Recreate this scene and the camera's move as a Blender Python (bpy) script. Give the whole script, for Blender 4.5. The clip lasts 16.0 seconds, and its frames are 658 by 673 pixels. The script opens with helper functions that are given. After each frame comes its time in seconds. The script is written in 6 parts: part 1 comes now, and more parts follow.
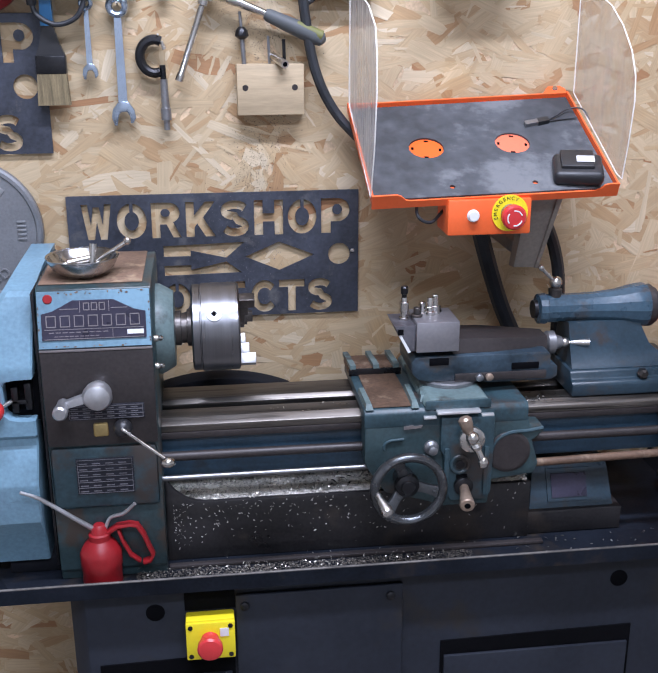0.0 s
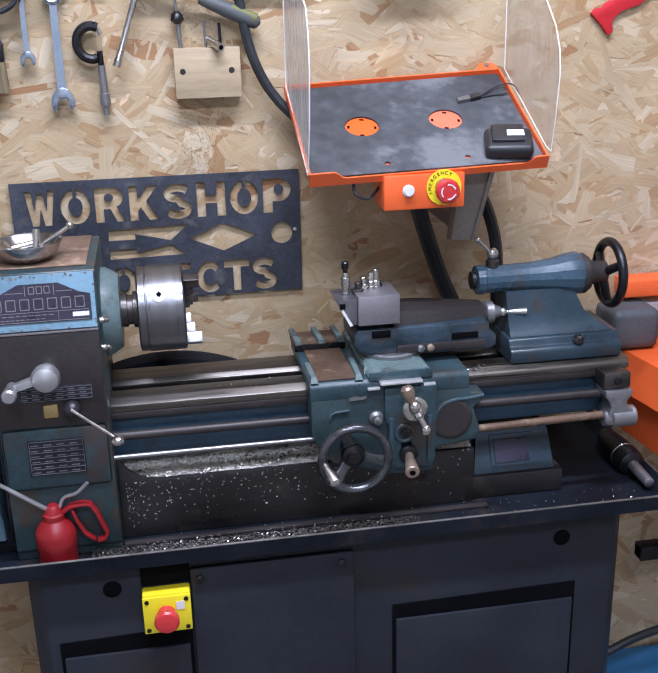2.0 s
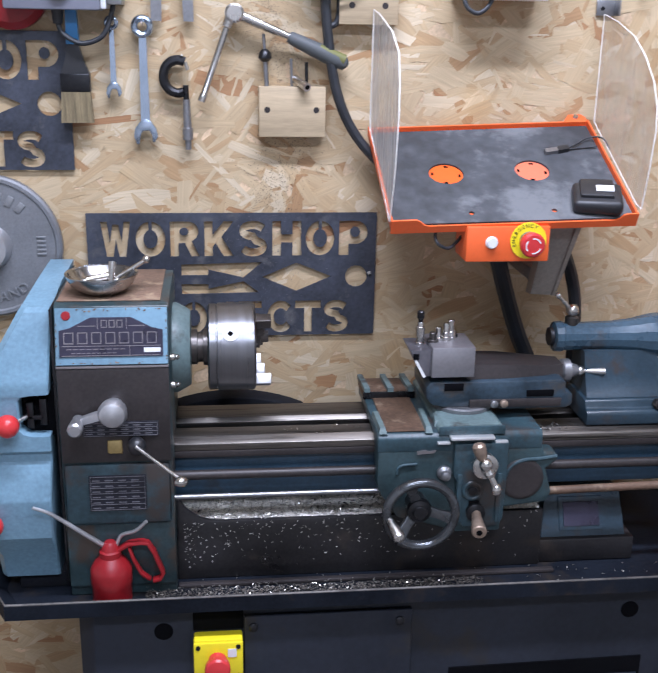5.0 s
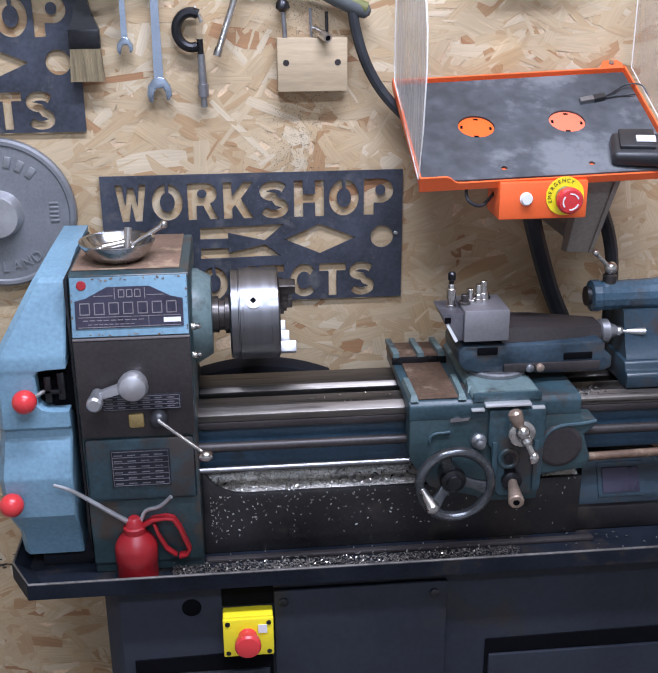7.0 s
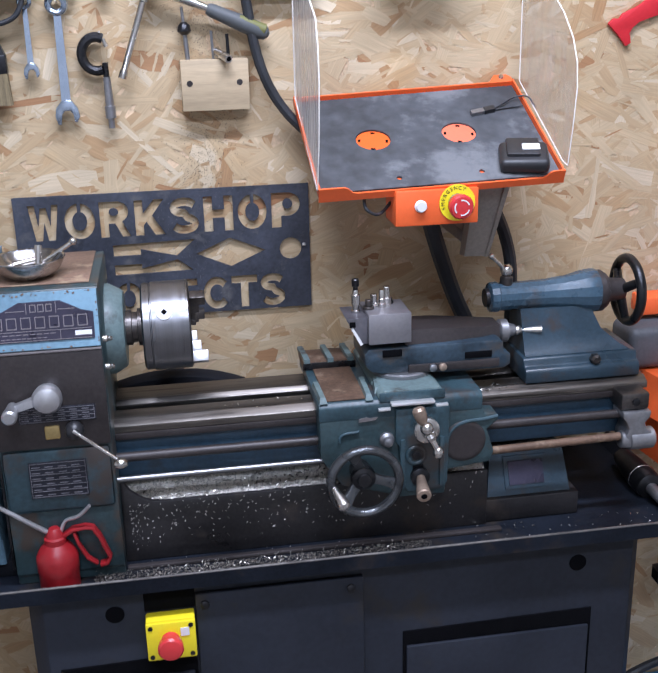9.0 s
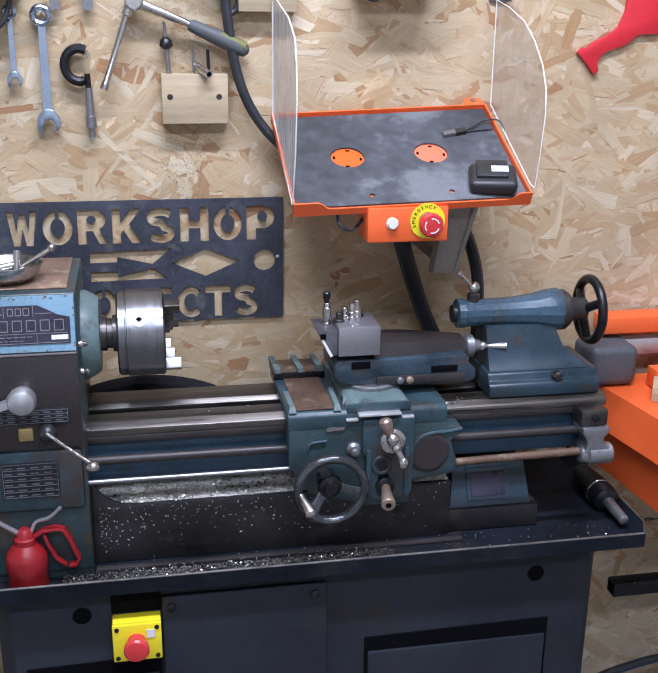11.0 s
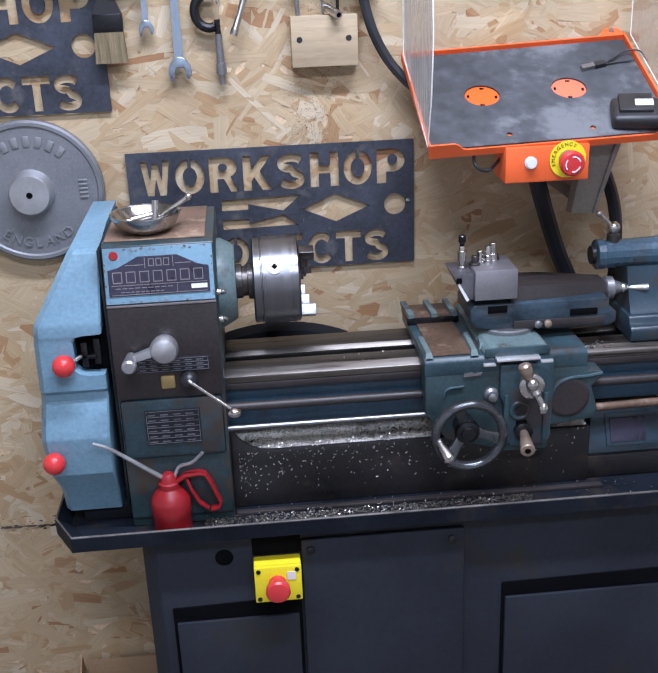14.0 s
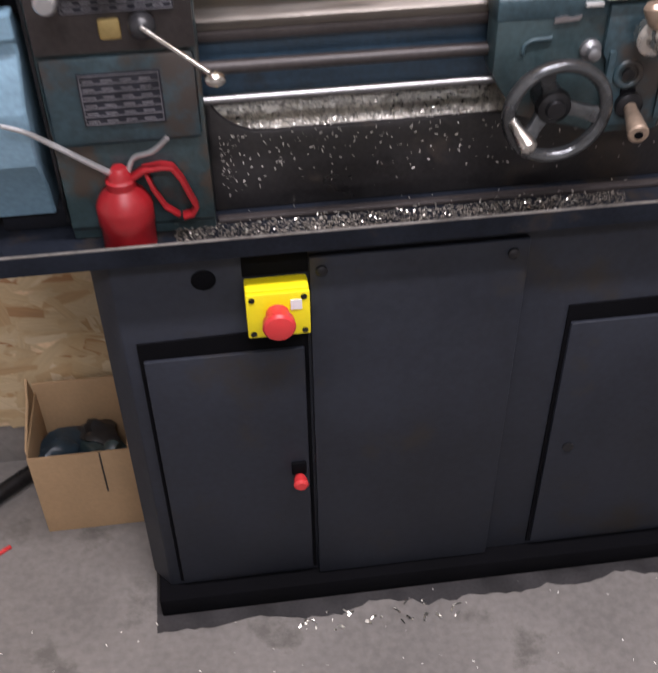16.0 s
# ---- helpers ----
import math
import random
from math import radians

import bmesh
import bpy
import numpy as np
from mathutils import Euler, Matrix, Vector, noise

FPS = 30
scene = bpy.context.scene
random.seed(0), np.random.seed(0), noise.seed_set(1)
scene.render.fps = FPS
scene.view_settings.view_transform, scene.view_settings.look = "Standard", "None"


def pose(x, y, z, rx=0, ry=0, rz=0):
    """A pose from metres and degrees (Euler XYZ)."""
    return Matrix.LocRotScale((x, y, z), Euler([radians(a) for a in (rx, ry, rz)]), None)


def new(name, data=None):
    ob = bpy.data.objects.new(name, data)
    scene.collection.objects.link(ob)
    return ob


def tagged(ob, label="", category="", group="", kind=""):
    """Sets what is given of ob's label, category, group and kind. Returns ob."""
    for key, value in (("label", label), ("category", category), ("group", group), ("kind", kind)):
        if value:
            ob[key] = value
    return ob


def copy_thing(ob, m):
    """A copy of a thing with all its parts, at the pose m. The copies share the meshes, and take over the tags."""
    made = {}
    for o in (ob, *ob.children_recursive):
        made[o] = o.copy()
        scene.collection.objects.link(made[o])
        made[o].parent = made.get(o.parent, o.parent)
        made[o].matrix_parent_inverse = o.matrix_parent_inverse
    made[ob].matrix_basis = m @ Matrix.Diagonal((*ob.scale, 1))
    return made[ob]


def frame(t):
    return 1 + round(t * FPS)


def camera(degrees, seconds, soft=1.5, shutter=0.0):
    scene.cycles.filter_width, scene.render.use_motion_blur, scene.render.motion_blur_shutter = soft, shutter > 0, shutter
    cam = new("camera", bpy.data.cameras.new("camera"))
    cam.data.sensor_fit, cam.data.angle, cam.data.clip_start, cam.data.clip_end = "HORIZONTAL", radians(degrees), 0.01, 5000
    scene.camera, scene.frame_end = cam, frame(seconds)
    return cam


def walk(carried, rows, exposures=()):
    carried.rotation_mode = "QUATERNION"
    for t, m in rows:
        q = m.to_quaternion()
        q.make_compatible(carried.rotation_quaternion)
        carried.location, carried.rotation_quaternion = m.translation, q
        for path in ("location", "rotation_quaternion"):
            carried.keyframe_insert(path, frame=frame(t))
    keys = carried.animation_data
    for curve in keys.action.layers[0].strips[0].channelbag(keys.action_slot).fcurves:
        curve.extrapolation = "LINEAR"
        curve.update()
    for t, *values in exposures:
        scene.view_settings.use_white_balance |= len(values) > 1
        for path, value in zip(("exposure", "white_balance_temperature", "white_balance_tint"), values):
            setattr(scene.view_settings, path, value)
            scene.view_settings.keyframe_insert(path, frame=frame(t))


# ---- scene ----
cam = camera(36.35, 16.0, shutter=0.35)
PATH = [
    (0.0, -0.2975, -1.9045, 1.7354, 71.234, 0.157, -7.279),
    (0.5, -0.2902, -1.9235, 1.7342, 71.205, 0.492, -7.87),
    (1.0, -0.287, -1.9401, 1.7361, 71.07, 0.882, -8.607),
    (1.5, -0.2831, -1.9517, 1.7366, 70.763, 1.177, -9.302),
    (2.0, -0.2717, -1.9559, 1.7319, 70.397, 1.286, -9.941),
    (2.5, -0.2797, -1.9483, 1.7303, 70.514, 1.23, -10.183),
    (3.0, -0.2764, -1.9401, 1.7315, 71.067, 0.936, -10.27),
    (3.5, -0.2792, -1.946, 1.7539, 71.99, 0.58, -9.978),
    (4.0, -0.2676, -1.9542, 1.7619, 72.798, -0.024, -9.36),
    (4.5, -0.2744, -1.94, 1.7552, 72.751, -0.646, -8.068),
    (5.0, -0.307, -1.9017, 1.7462, 72.16, -1.015, -6.277),
    (5.2, -0.3188, -1.8834, 1.7434, 71.826, -1.106, -5.671),
    (7.3, -0.3092, -1.8249, 1.7383, 69.302, 0.691, -6.057),
    (7.5, -0.2919, -1.8526, 1.7387, 69.17, 0.682, -6.705),
    (8.0, -0.2598, -1.9109, 1.7248, 69.51, 0.842, -7.735),
    (8.5, -0.255, -1.9241, 1.7258, 69.99, 1.084, -8.506),
    (9.0, -0.2619, -1.9049, 1.7336, 70.872, 1.31, -9.34),
    (9.2, -0.2616, -1.8995, 1.7319, 71.453, 1.405, -9.659),
    (11.3, -0.2804, -1.9493, 1.7506, 71.439, -0.916, -10.422),
    (11.5, -0.2899, -1.9441, 1.7509, 71.292, -1.15, -9.699),
    (12.0, -0.3101, -1.9294, 1.743, 71.012, -1.607, -7.714),
    (12.5, -0.3217, -1.9162, 1.741, 70.631, -1.481, -5.909),
    (13.0, -0.3305, -1.9178, 1.7437, 70.318, -0.79, -4.886),
    (13.5, -0.3273, -1.9212, 1.7444, 69.858, -0.039, -4.265),
    (14.0, -0.3257, -1.9241, 1.7474, 68.34, 2.078, -5.257),
    (14.5, -0.3254, -1.9205, 1.7422, 67.158, 3.181, -4.975),
    (15.0, -0.3293, -1.8819, 1.7141, 64.392, 2.407, -3.601),
    (15.5, -0.3748, -1.6786, 1.6277, 57.014, 1.755, -4.919),
    (16.0, -0.3698, -1.4251, 1.5334, 48.44, 0.803, -7.452),
]
walk(cam, [(t, pose(x, y, z, rx, ry, rz)) for t, x, y, z, rx, ry, rz in PATH], exposures=((0.0, 0.60, 6220, 17), (14.6, 0.60, 6150, 16), (15.4, 0.72, 6600, 17), (16.0, 0.78, 7600, 20)))

# ---- light ----
world = bpy.data.worlds.new("world")
scene.world = world
world.use_nodes = True
world.node_tree.nodes["Background"].inputs[0].default_value = (0.75, 0.85, 1.0, 1)
world.node_tree.nodes["Background"].inputs[1].default_value = 0.25


def strip_and_fill_light(x, y, z, lx, ly, watts, colour):
    data = bpy.data.lights.new("strip_and_fill_light", "AREA")
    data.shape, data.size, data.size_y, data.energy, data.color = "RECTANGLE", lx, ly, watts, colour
    lamp = new("strip_and_fill_light", data)
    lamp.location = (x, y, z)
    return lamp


strip_and_fill_light(0.0, -1.08, 3.24, 1.7, 0.14, 62, (0.775, 0.845, 1.0))
# Unseen second strip, added as fill to brighten the front faces.
strip_and_fill_light(-0.2, -2.6, 3.24, 1.5, 0.3, 44, (0.735, 0.83, 1.0))


# ---- materials ----
def material(name, col, rough=0.5, metal=0.0, var=0.15, scale=9.0, fine=160.0, bump=0.12, wear=None, wear_at=0.6, wear_scale=14.0,
             wear_rough=None, stretch=(1, 1, 1), spec=0.5, island=0.0):
    m = bpy.data.materials.new(name)
    m.use_nodes = True
    nt = m.node_tree
    n, l = nt.nodes, nt.links
    b = n["Principled BSDF"]
    b.inputs["Metallic"].default_value = metal
    b.inputs["Specular IOR Level"].default_value = spec
    tc = n.new("ShaderNodeTexCoord")
    mp = n.new("ShaderNodeMapping")
    mp.inputs["Scale"].default_value = stretch
    l.new(tc.outputs["Object"], mp.inputs["Vector"])

    def noise_tex(s, detail=4.0):
        t = n.new("ShaderNodeTexNoise")
        t.inputs["Scale"].default_value, t.inputs["Detail"].default_value = s, detail
        l.new(mp.outputs["Vector"], t.inputs["Vector"])
        return t

    big, small = noise_tex(scale), noise_tex(fine)
    add = n.new("ShaderNodeMath")
    add.operation = "MULTIPLY_ADD"
    l.new(small.outputs["Fac"], add.inputs[0])
    add.inputs[1].default_value = 0.5
    l.new(big.outputs["Fac"], add.inputs[2])
    ramp = n.new("ShaderNodeMapRange")
    ramp.inputs["From Min"].default_value, ramp.inputs["From Max"].default_value = 0.56, 0.94
    ramp.inputs["To Min"].default_value, ramp.inputs["To Max"].default_value = 1 - var, 1 + var
    l.new(add.outputs[0], ramp.inputs["Value"])
    value = ramp.outputs[0]
    if island:
        geo = n.new("ShaderNodeNewGeometry")
        r2 = n.new("ShaderNodeMapRange")
        r2.inputs["To Min"].default_value, r2.inputs["To Max"].default_value = 1 - island, 1 + island
        l.new(geo.outputs["Random Per Island"], r2.inputs["Value"])
        mul = n.new("ShaderNodeMath")
        mul.operation = "MULTIPLY"
        l.new(value, mul.inputs[0]), l.new(r2.outputs[0], mul.inputs[1])
        value = mul.outputs[0]
    mix = n.new("ShaderNodeVectorMath")
    mix.operation = "SCALE"
    mix.inputs[0].default_value = col
    l.new(value, mix.inputs["Scale"])
    colour = mix.outputs[0]
    rr = n.new("ShaderNodeMapRange")
    rr.inputs["From Min"].default_value, rr.inputs["From Max"].default_value = 0.3, 0.7
    rr.inputs["To Min"].default_value, rr.inputs["To Max"].default_value = max(rough - 0.1, 0.05), min(rough + 0.1, 1)
    l.new(big.outputs["Fac"], rr.inputs["Value"])
    rough_out = rr.outputs[0]
    if wear:
        w = noise_tex(wear_scale, 8.0)
        w.inputs["Roughness"].default_value = 0.65
        k = n.new("ShaderNodeMapRange")
        k.inputs["From Min"].default_value, k.inputs["From Max"].default_value = wear_at - 0.05, wear_at + 0.05
        l.new(w.outputs["Fac"], k.inputs["Value"])
        mx = n.new("ShaderNodeMix")
        mx.data_type = "RGBA"
        l.new(k.outputs[0], mx.inputs["Factor"])
        l.new(colour, mx.inputs["A"])
        mx.inputs["B"].default_value = (*wear, 1)
        colour = mx.outputs["Result"]
        if wear_rough is not None:
            mr = n.new("ShaderNodeMix")
            l.new(k.outputs[0], mr.inputs["Factor"])
            l.new(rough_out, mr.inputs["A"])
            mr.inputs["B"].default_value = wear_rough
            rough_out = mr.outputs["Result"]
    l.new(colour, b.inputs["Base Color"])
    l.new(rough_out, b.inputs["Roughness"])
    if bump:
        bp = n.new("ShaderNodeBump")
        bp.inputs["Strength"].default_value, bp.inputs["Distance"].default_value = bump, 0.002
        l.new(add.outputs[0], bp.inputs["Height"])
        l.new(bp.outputs[0], b.inputs["Normal"])
    return m


def clear_material(name, tint, rough):
    m = bpy.data.materials.new(name)
    m.use_nodes = True
    n, l = m.node_tree.nodes, m.node_tree.links
    b = n["Principled BSDF"]
    out = n["Material Output"]
    b.inputs["Base Color"].default_value = (*tint, 1)
    b.inputs["Roughness"].default_value = 0.35
    tr = n.new("ShaderNodeBsdfTransparent")
    tr.inputs[0].default_value = (0.93, 0.93, 0.92, 1)
    mx = n.new("ShaderNodeMixShader")
    tc = n.new("ShaderNodeTexCoord")
    mp = n.new("ShaderNodeMapping")
    mp.inputs["Scale"].default_value = (60, 60, 7)
    t = n.new("ShaderNodeTexNoise")
    t.inputs["Scale"].default_value, t.inputs["Detail"].default_value = 1.0, 6
    k = n.new("ShaderNodeMapRange")
    k.inputs["From Min"].default_value, k.inputs["From Max"].default_value = 0.35, 0.75
    k.inputs["To Min"].default_value, k.inputs["To Max"].default_value = rough * 0.25, rough
    l.new(tc.outputs["Object"], mp.inputs[0]), l.new(mp.outputs[0], t.inputs["Vector"]), l.new(t.outputs["Fac"], k.inputs["Value"])
    l.new(k.outputs[0], mx.inputs[0]), l.new(tr.outputs[0], mx.inputs[1]), l.new(b.outputs[0], mx.inputs[2])
    l.new(mx.outputs[0], out.inputs["Surface"])
    return m


def strand_material():
    """Pressed wood strands: one tone for each strand, with grain along it."""
    m = bpy.data.materials.new("osb strand")
    m.use_nodes = True
    n, l = m.node_tree.nodes, m.node_tree.links
    b = n["Principled BSDF"]
    geo = n.new("ShaderNodeNewGeometry")
    ramp = n.new("ShaderNodeValToRGB")
    stops = [(0.0, (0.35, 0.175, 0.08)), (0.05, (0.43, 0.27, 0.135)), (0.16, (0.485, 0.345, 0.195)), (0.5, (0.515, 0.385, 0.23)), (0.85, (0.55, 0.425, 0.265)), (1.0, (0.62, 0.51, 0.355))]
    els = ramp.color_ramp.elements
    els[0].position, els[0].color = stops[0][0], (*stops[0][1], 1)
    els[1].position, els[1].color = stops[-1][0], (*stops[-1][1], 1)
    for p, c in stops[1:-1]:
        e = els.new(p)
        e.color = (*c, 1)
    l.new(geo.outputs["Random Per Island"], ramp.inputs[0])
    uv = n.new("ShaderNodeUVMap")
    mp = n.new("ShaderNodeMapping")
    mp.inputs["Scale"].default_value = (14, 320, 1)
    l.new(uv.outputs[0], mp.inputs[0])
    off = n.new("ShaderNodeVectorMath")
    off.operation = "SCALE"
    off.inputs[0].default_value = (37, 91, 53)
    l.new(geo.outputs["Random Per Island"], off.inputs["Scale"])
    l.new(off.outputs[0], mp.inputs["Location"])
    grain = n.new("ShaderNodeTexNoise")
    grain.inputs["Scale"].default_value, grain.inputs["Detail"].default_value = 1.0, 4
    l.new(mp.outputs[0], grain.inputs["Vector"])
    tc = n.new("ShaderNodeTexCoord")
    blot = n.new("ShaderNodeTexNoise")
    blot.inputs["Scale"].default_value, blot.inputs["Detail"].default_value = 5.0, 5
    l.new(tc.outputs["Object"], blot.inputs["Vector"])
    g = n.new("ShaderNodeMapRange")
    g.inputs["From Min"].default_value, g.inputs["From Max"].default_value = 0.25, 0.75
    g.inputs["To Min"].default_value, g.inputs["To Max"].default_value = 0.84, 1.10
    l.new(grain.outputs["Fac"], g.inputs["Value"])
    g2 = n.new("ShaderNodeMapRange")
    g2.inputs["From Min"].default_value, g2.inputs["From Max"].default_value = 0.3, 0.7
    g2.inputs["To Min"].default_value, g2.inputs["To Max"].default_value = 0.88, 1.1
    l.new(blot.outputs["Fac"], g2.inputs["Value"])
    mu = n.new("ShaderNodeMath")
    mu.operation = "MULTIPLY"
    l.new(g.outputs[0], mu.inputs[0]), l.new(g2.outputs[0], mu.inputs[1])
    sc = n.new("ShaderNodeVectorMath")
    sc.operation = "SCALE"
    l.new(ramp.outputs[0], sc.inputs[0]), l.new(mu.outputs[0], sc.inputs["Scale"])
    warm = n.new("ShaderNodeTexNoise")
    warm.inputs["Scale"].default_value, warm.inputs["Detail"].default_value = 8.0, 6
    l.new(tc.outputs["Object"], warm.inputs["Vector"])
    wr = n.new("ShaderNodeMapRange")
    wr.inputs["From Min"].default_value, wr.inputs["From Max"].default_value = 0.55, 0.75
    wr.inputs["To Max"].default_value = 0.6
    l.new(warm.outputs["Fac"], wr.inputs["Value"])
    hue = n.new("ShaderNodeMix")
    hue.data_type, hue.blend_type = "RGBA", "MULTIPLY"
    hue.inputs["B"].default_value = (1.0, 0.86, 0.66, 1)
    l.new(wr.outputs[0], hue.inputs["Factor"]), l.new(sc.outputs[0], hue.inputs["A"])
    l.new(hue.outputs["Result"], b.inputs["Base Color"])
    b.inputs["Roughness"].default_value = 0.62
    bp = n.new("ShaderNodeBump")
    bp.inputs["Strength"].default_value, bp.inputs["Distance"].default_value = 0.35, 0.001
    l.new(grain.outputs["Fac"], bp.inputs["Height"]), l.new(bp.outputs[0], b.inputs["Normal"])
    return m


STRAND = strand_material()
OSB = material("osb board", (0.60, 0.44, 0.28), 0.7, var=0.25, scale=20)
CONCRETE = material("concrete", (0.185, 0.17, 0.158), 0.85, var=0.22, scale=3.5, fine=70, bump=0.25, wear=(0.12, 0.11, 0.10), wear_at=0.60, wear_scale=7)
PLASTER = material("white plaster", (0.7, 0.7, 0.68), 0.8, var=0.06)
TEAL = material("teal machine paint", (0.029, 0.058, 0.070), 0.42, var=0.4, scale=7, wear=(0.042, 0.034, 0.03), wear_at=0.575, wear_scale=11, bump=0.2)
TEAL_DK = material("oily dark teal paint", (0.027, 0.050, 0.055), 0.38, var=0.4, scale=7, wear=(0.05, 0.038, 0.03), wear_at=0.58, wear_scale=12, bump=0.2)
PALE_TEAL = material("pale chipped teal paint", (0.115, 0.165, 0.165), 0.42, var=0.25, scale=10, bump=0.15, wear=(0.05, 0.05, 0.045), wear_at=0.6)
SKY = material("light blue machine paint", (0.165, 0.285, 0.365), 0.36, var=0.22, scale=5, wear=(0.075, 0.10, 0.11), wear_at=0.69, wear_scale=16, bump=0.1)
BLUE = material("worn blue machine paint", (0.022, 0.042, 0.058), 0.36, var=0.3, scale=9, wear=(0.04, 0.035, 0.035), wear_at=0.60, wear_scale=13, bump=0.25)
BROWN = material("oil-browned steel", (0.042, 0.035, 0.034), 0.45, 0.3, var=0.3, scale=6, bump=0.15)
RUST = material("rusty brown steel", (0.13, 0.078, 0.05), 0.62, 0.2, var=0.4, scale=9, wear=(0.30, 0.22, 0.15), wear_at=0.60, wear_scale=13, bump=0.3)
STEEL = material("bright steel", (0.62, 0.60, 0.57), 0.26, 1.0, var=0.1, scale=15, bump=0.04)
TURNED = material("turned steel", (0.215, 0.215, 0.225), 0.36, 1.0, var=0.08, scale=3.0, fine=22, stretch=(30, 1, 1), bump=0.008)
WAY = material("ground steel way", (0.21, 0.19, 0.17), 0.42, 1.0, var=0.3, scale=4, fine=30, stretch=(0.6, 14, 14), bump=0.06, wear=(0.05, 0.045, 0.04), wear_at=0.62, wear_scale=5)
DARKSTEEL = material("dark oily steel", (0.10, 0.09, 0.085), 0.36, 0.9, var=0.3, scale=12, bump=0.12)
GREYSTEEL = material("grey steel", (0.30, 0.30, 0.31), 0.42, 0.85, var=0.18, scale=14, bump=0.1)
BLACKOX = material("black oxide steel", (0.035, 0.035, 0.038), 0.33, 0.8, var=0.25, scale=14, bump=0.08)
CHROME = material("chrome vanadium steel", (0.50, 0.60, 0.74), 0.22, 1.0, var=0.1, scale=12, bump=0.03)
POLISHED = material("polished stainless steel", (0.40, 0.395, 0.39), 0.2, 1.0, var=0.05, scale=12, bump=0.02)
LETTERS = material("worn raised cast lettering", (0.30, 0.305, 0.315), 0.45, 0.6, var=0.15, bump=0.1)
GRIME = material("dark oil grime", (0.13, 0.105, 0.08), 0.8, var=0.3, bump=0.0, island=0.6, spec=0.1)
WHITESTEEL = material("pale ground steel", (0.8, 0.8, 0.79), 0.35, 0.7, var=0.06, bump=0.03)
TOOLPOST = material("grey ground tool post", (0.33, 0.32, 0.335), 0.45, 0.75, var=0.1, scale=10, bump=0.08)
ALU = material("cast aluminium", (0.55, 0.55, 0.56), 0.42, 0.85, var=0.1, scale=25, bump=0.1)
CABINET = material("dark grey cabinet paint", (0.0175, 0.0205, 0.0285), 0.5, spec=0.3, var=0.25, scale=4, fine=90, bump=0.1, wear=(0.025, 0.022, 0.02), wear_at=0.62, wear_scale=5)
# Near-black stands in for the shade inside holes, gaps and recesses.
BLACK = material("black recess shade", (0.004, 0.004, 0.005), 0.9, var=0.2, bump=0.0, spec=0.05)
OILTRAY = material("oily black tray", (0.019, 0.0175, 0.018), 0.36, 0.1, var=0.5, scale=6, wear=(0.045, 0.035, 0.029), wear_at=0.60, wear_scale=9, bump=0.3)
TRAYEDGE = material("worn tray edge", (0.20, 0.185, 0.17), 0.4, 0.6, var=0.35, scale=16, bump=0.15)
ORANGE = material("orange powder coat", (0.83, 0.13, 0.03), 0.4, var=0.06, scale=8, bump=0.04)
ORANGE_HI = material("orange washer plate", (0.88, 0.12, 0.012), 0.55, var=0.05, bump=0.02)
SALMON = material("faded orange plate", (0.86, 0.17, 0.085), 0.6, var=0.05, bump=0.02)
MAT = material("dusty black rubber mat", (0.062, 0.066, 0.073), 0.75, var=0.45, scale=6, fine=40, bump=0.12, wear=(0.150, 0.155, 0.162), wear_at=0.56, wear_scale=5)
RED = material("red plastic", (0.62, 0.040, 0.042), 0.3, var=0.06, bump=0.02)
REDPAINT = material("red enamel", (0.28, 0.010, 0.014), 0.42, var=0.16, scale=18, bump=0.06, wear=(0.22, 0.015, 0.015), wear_at=0.62)
REDWOOD = material("red painted panel", (0.62, 0.02, 0.03), 0.55, var=0.08, bump=0.08)
YELLOW = material("yellow plastic", (0.86, 0.70, 0.02), 0.38, var=0.05, scale=12, bump=0.02)
WHITE = material("white plastic", (0.75, 0.75, 0.76), 0.4, var=0.04, bump=0.02)
GREYBOX = material("grey enamelled box", (0.20, 0.205, 0.245), 0.45, var=0.08, bump=0.04)
BLACKPL = material("black plastic", (0.02, 0.02, 0.022), 0.4, var=0.2, bump=0.06)
RUBBER = material("black rubber hose", (0.022, 0.024, 0.028), 0.45, var=0.2, scale=20, bump=0.08)
SIGN = material("dark painted steel sheet", (0.043, 0.048, 0.064), 0.5, 0.1, var=0.4, scale=10, bump=0.08, wear=(0.10, 0.10, 0.105), wear_at=0.62, wear_scale=16)
PINE = material("pale pine", (0.46, 0.355, 0.225), 0.6, var=0.14, scale=3, fine=25, stretch=(2, 8, 30), bump=0.08)
BRISTLE = material("hog bristle", (0.20, 0.155, 0.085), 0.7, var=0.4, scale=4, fine=40, stretch=(60, 60, 3), bump=0.3)
BLUEHANDLE = material("blue painted handle", (0.03, 0.19, 0.42), 0.35, var=0.05, bump=0.02)
GRIP = material("grey soft grip", (0.085, 0.092, 0.095), 0.6, var=0.08, bump=0.05)
OLIVE = material("yellow-green grip inlay", (0.15, 0.15, 0.045), 0.55, var=0.06, bump=0.02)
CASTGREY = material("grey cast iron", (0.21, 0.215, 0.225), 0.5, 0.35, var=0.16, scale=10, fine=220, bump=0.3)
PLATE = material("dark etched plate", (0.06, 0.055, 0.085), 0.35, 0.6, var=0.15, scale=20, bump=0.02)
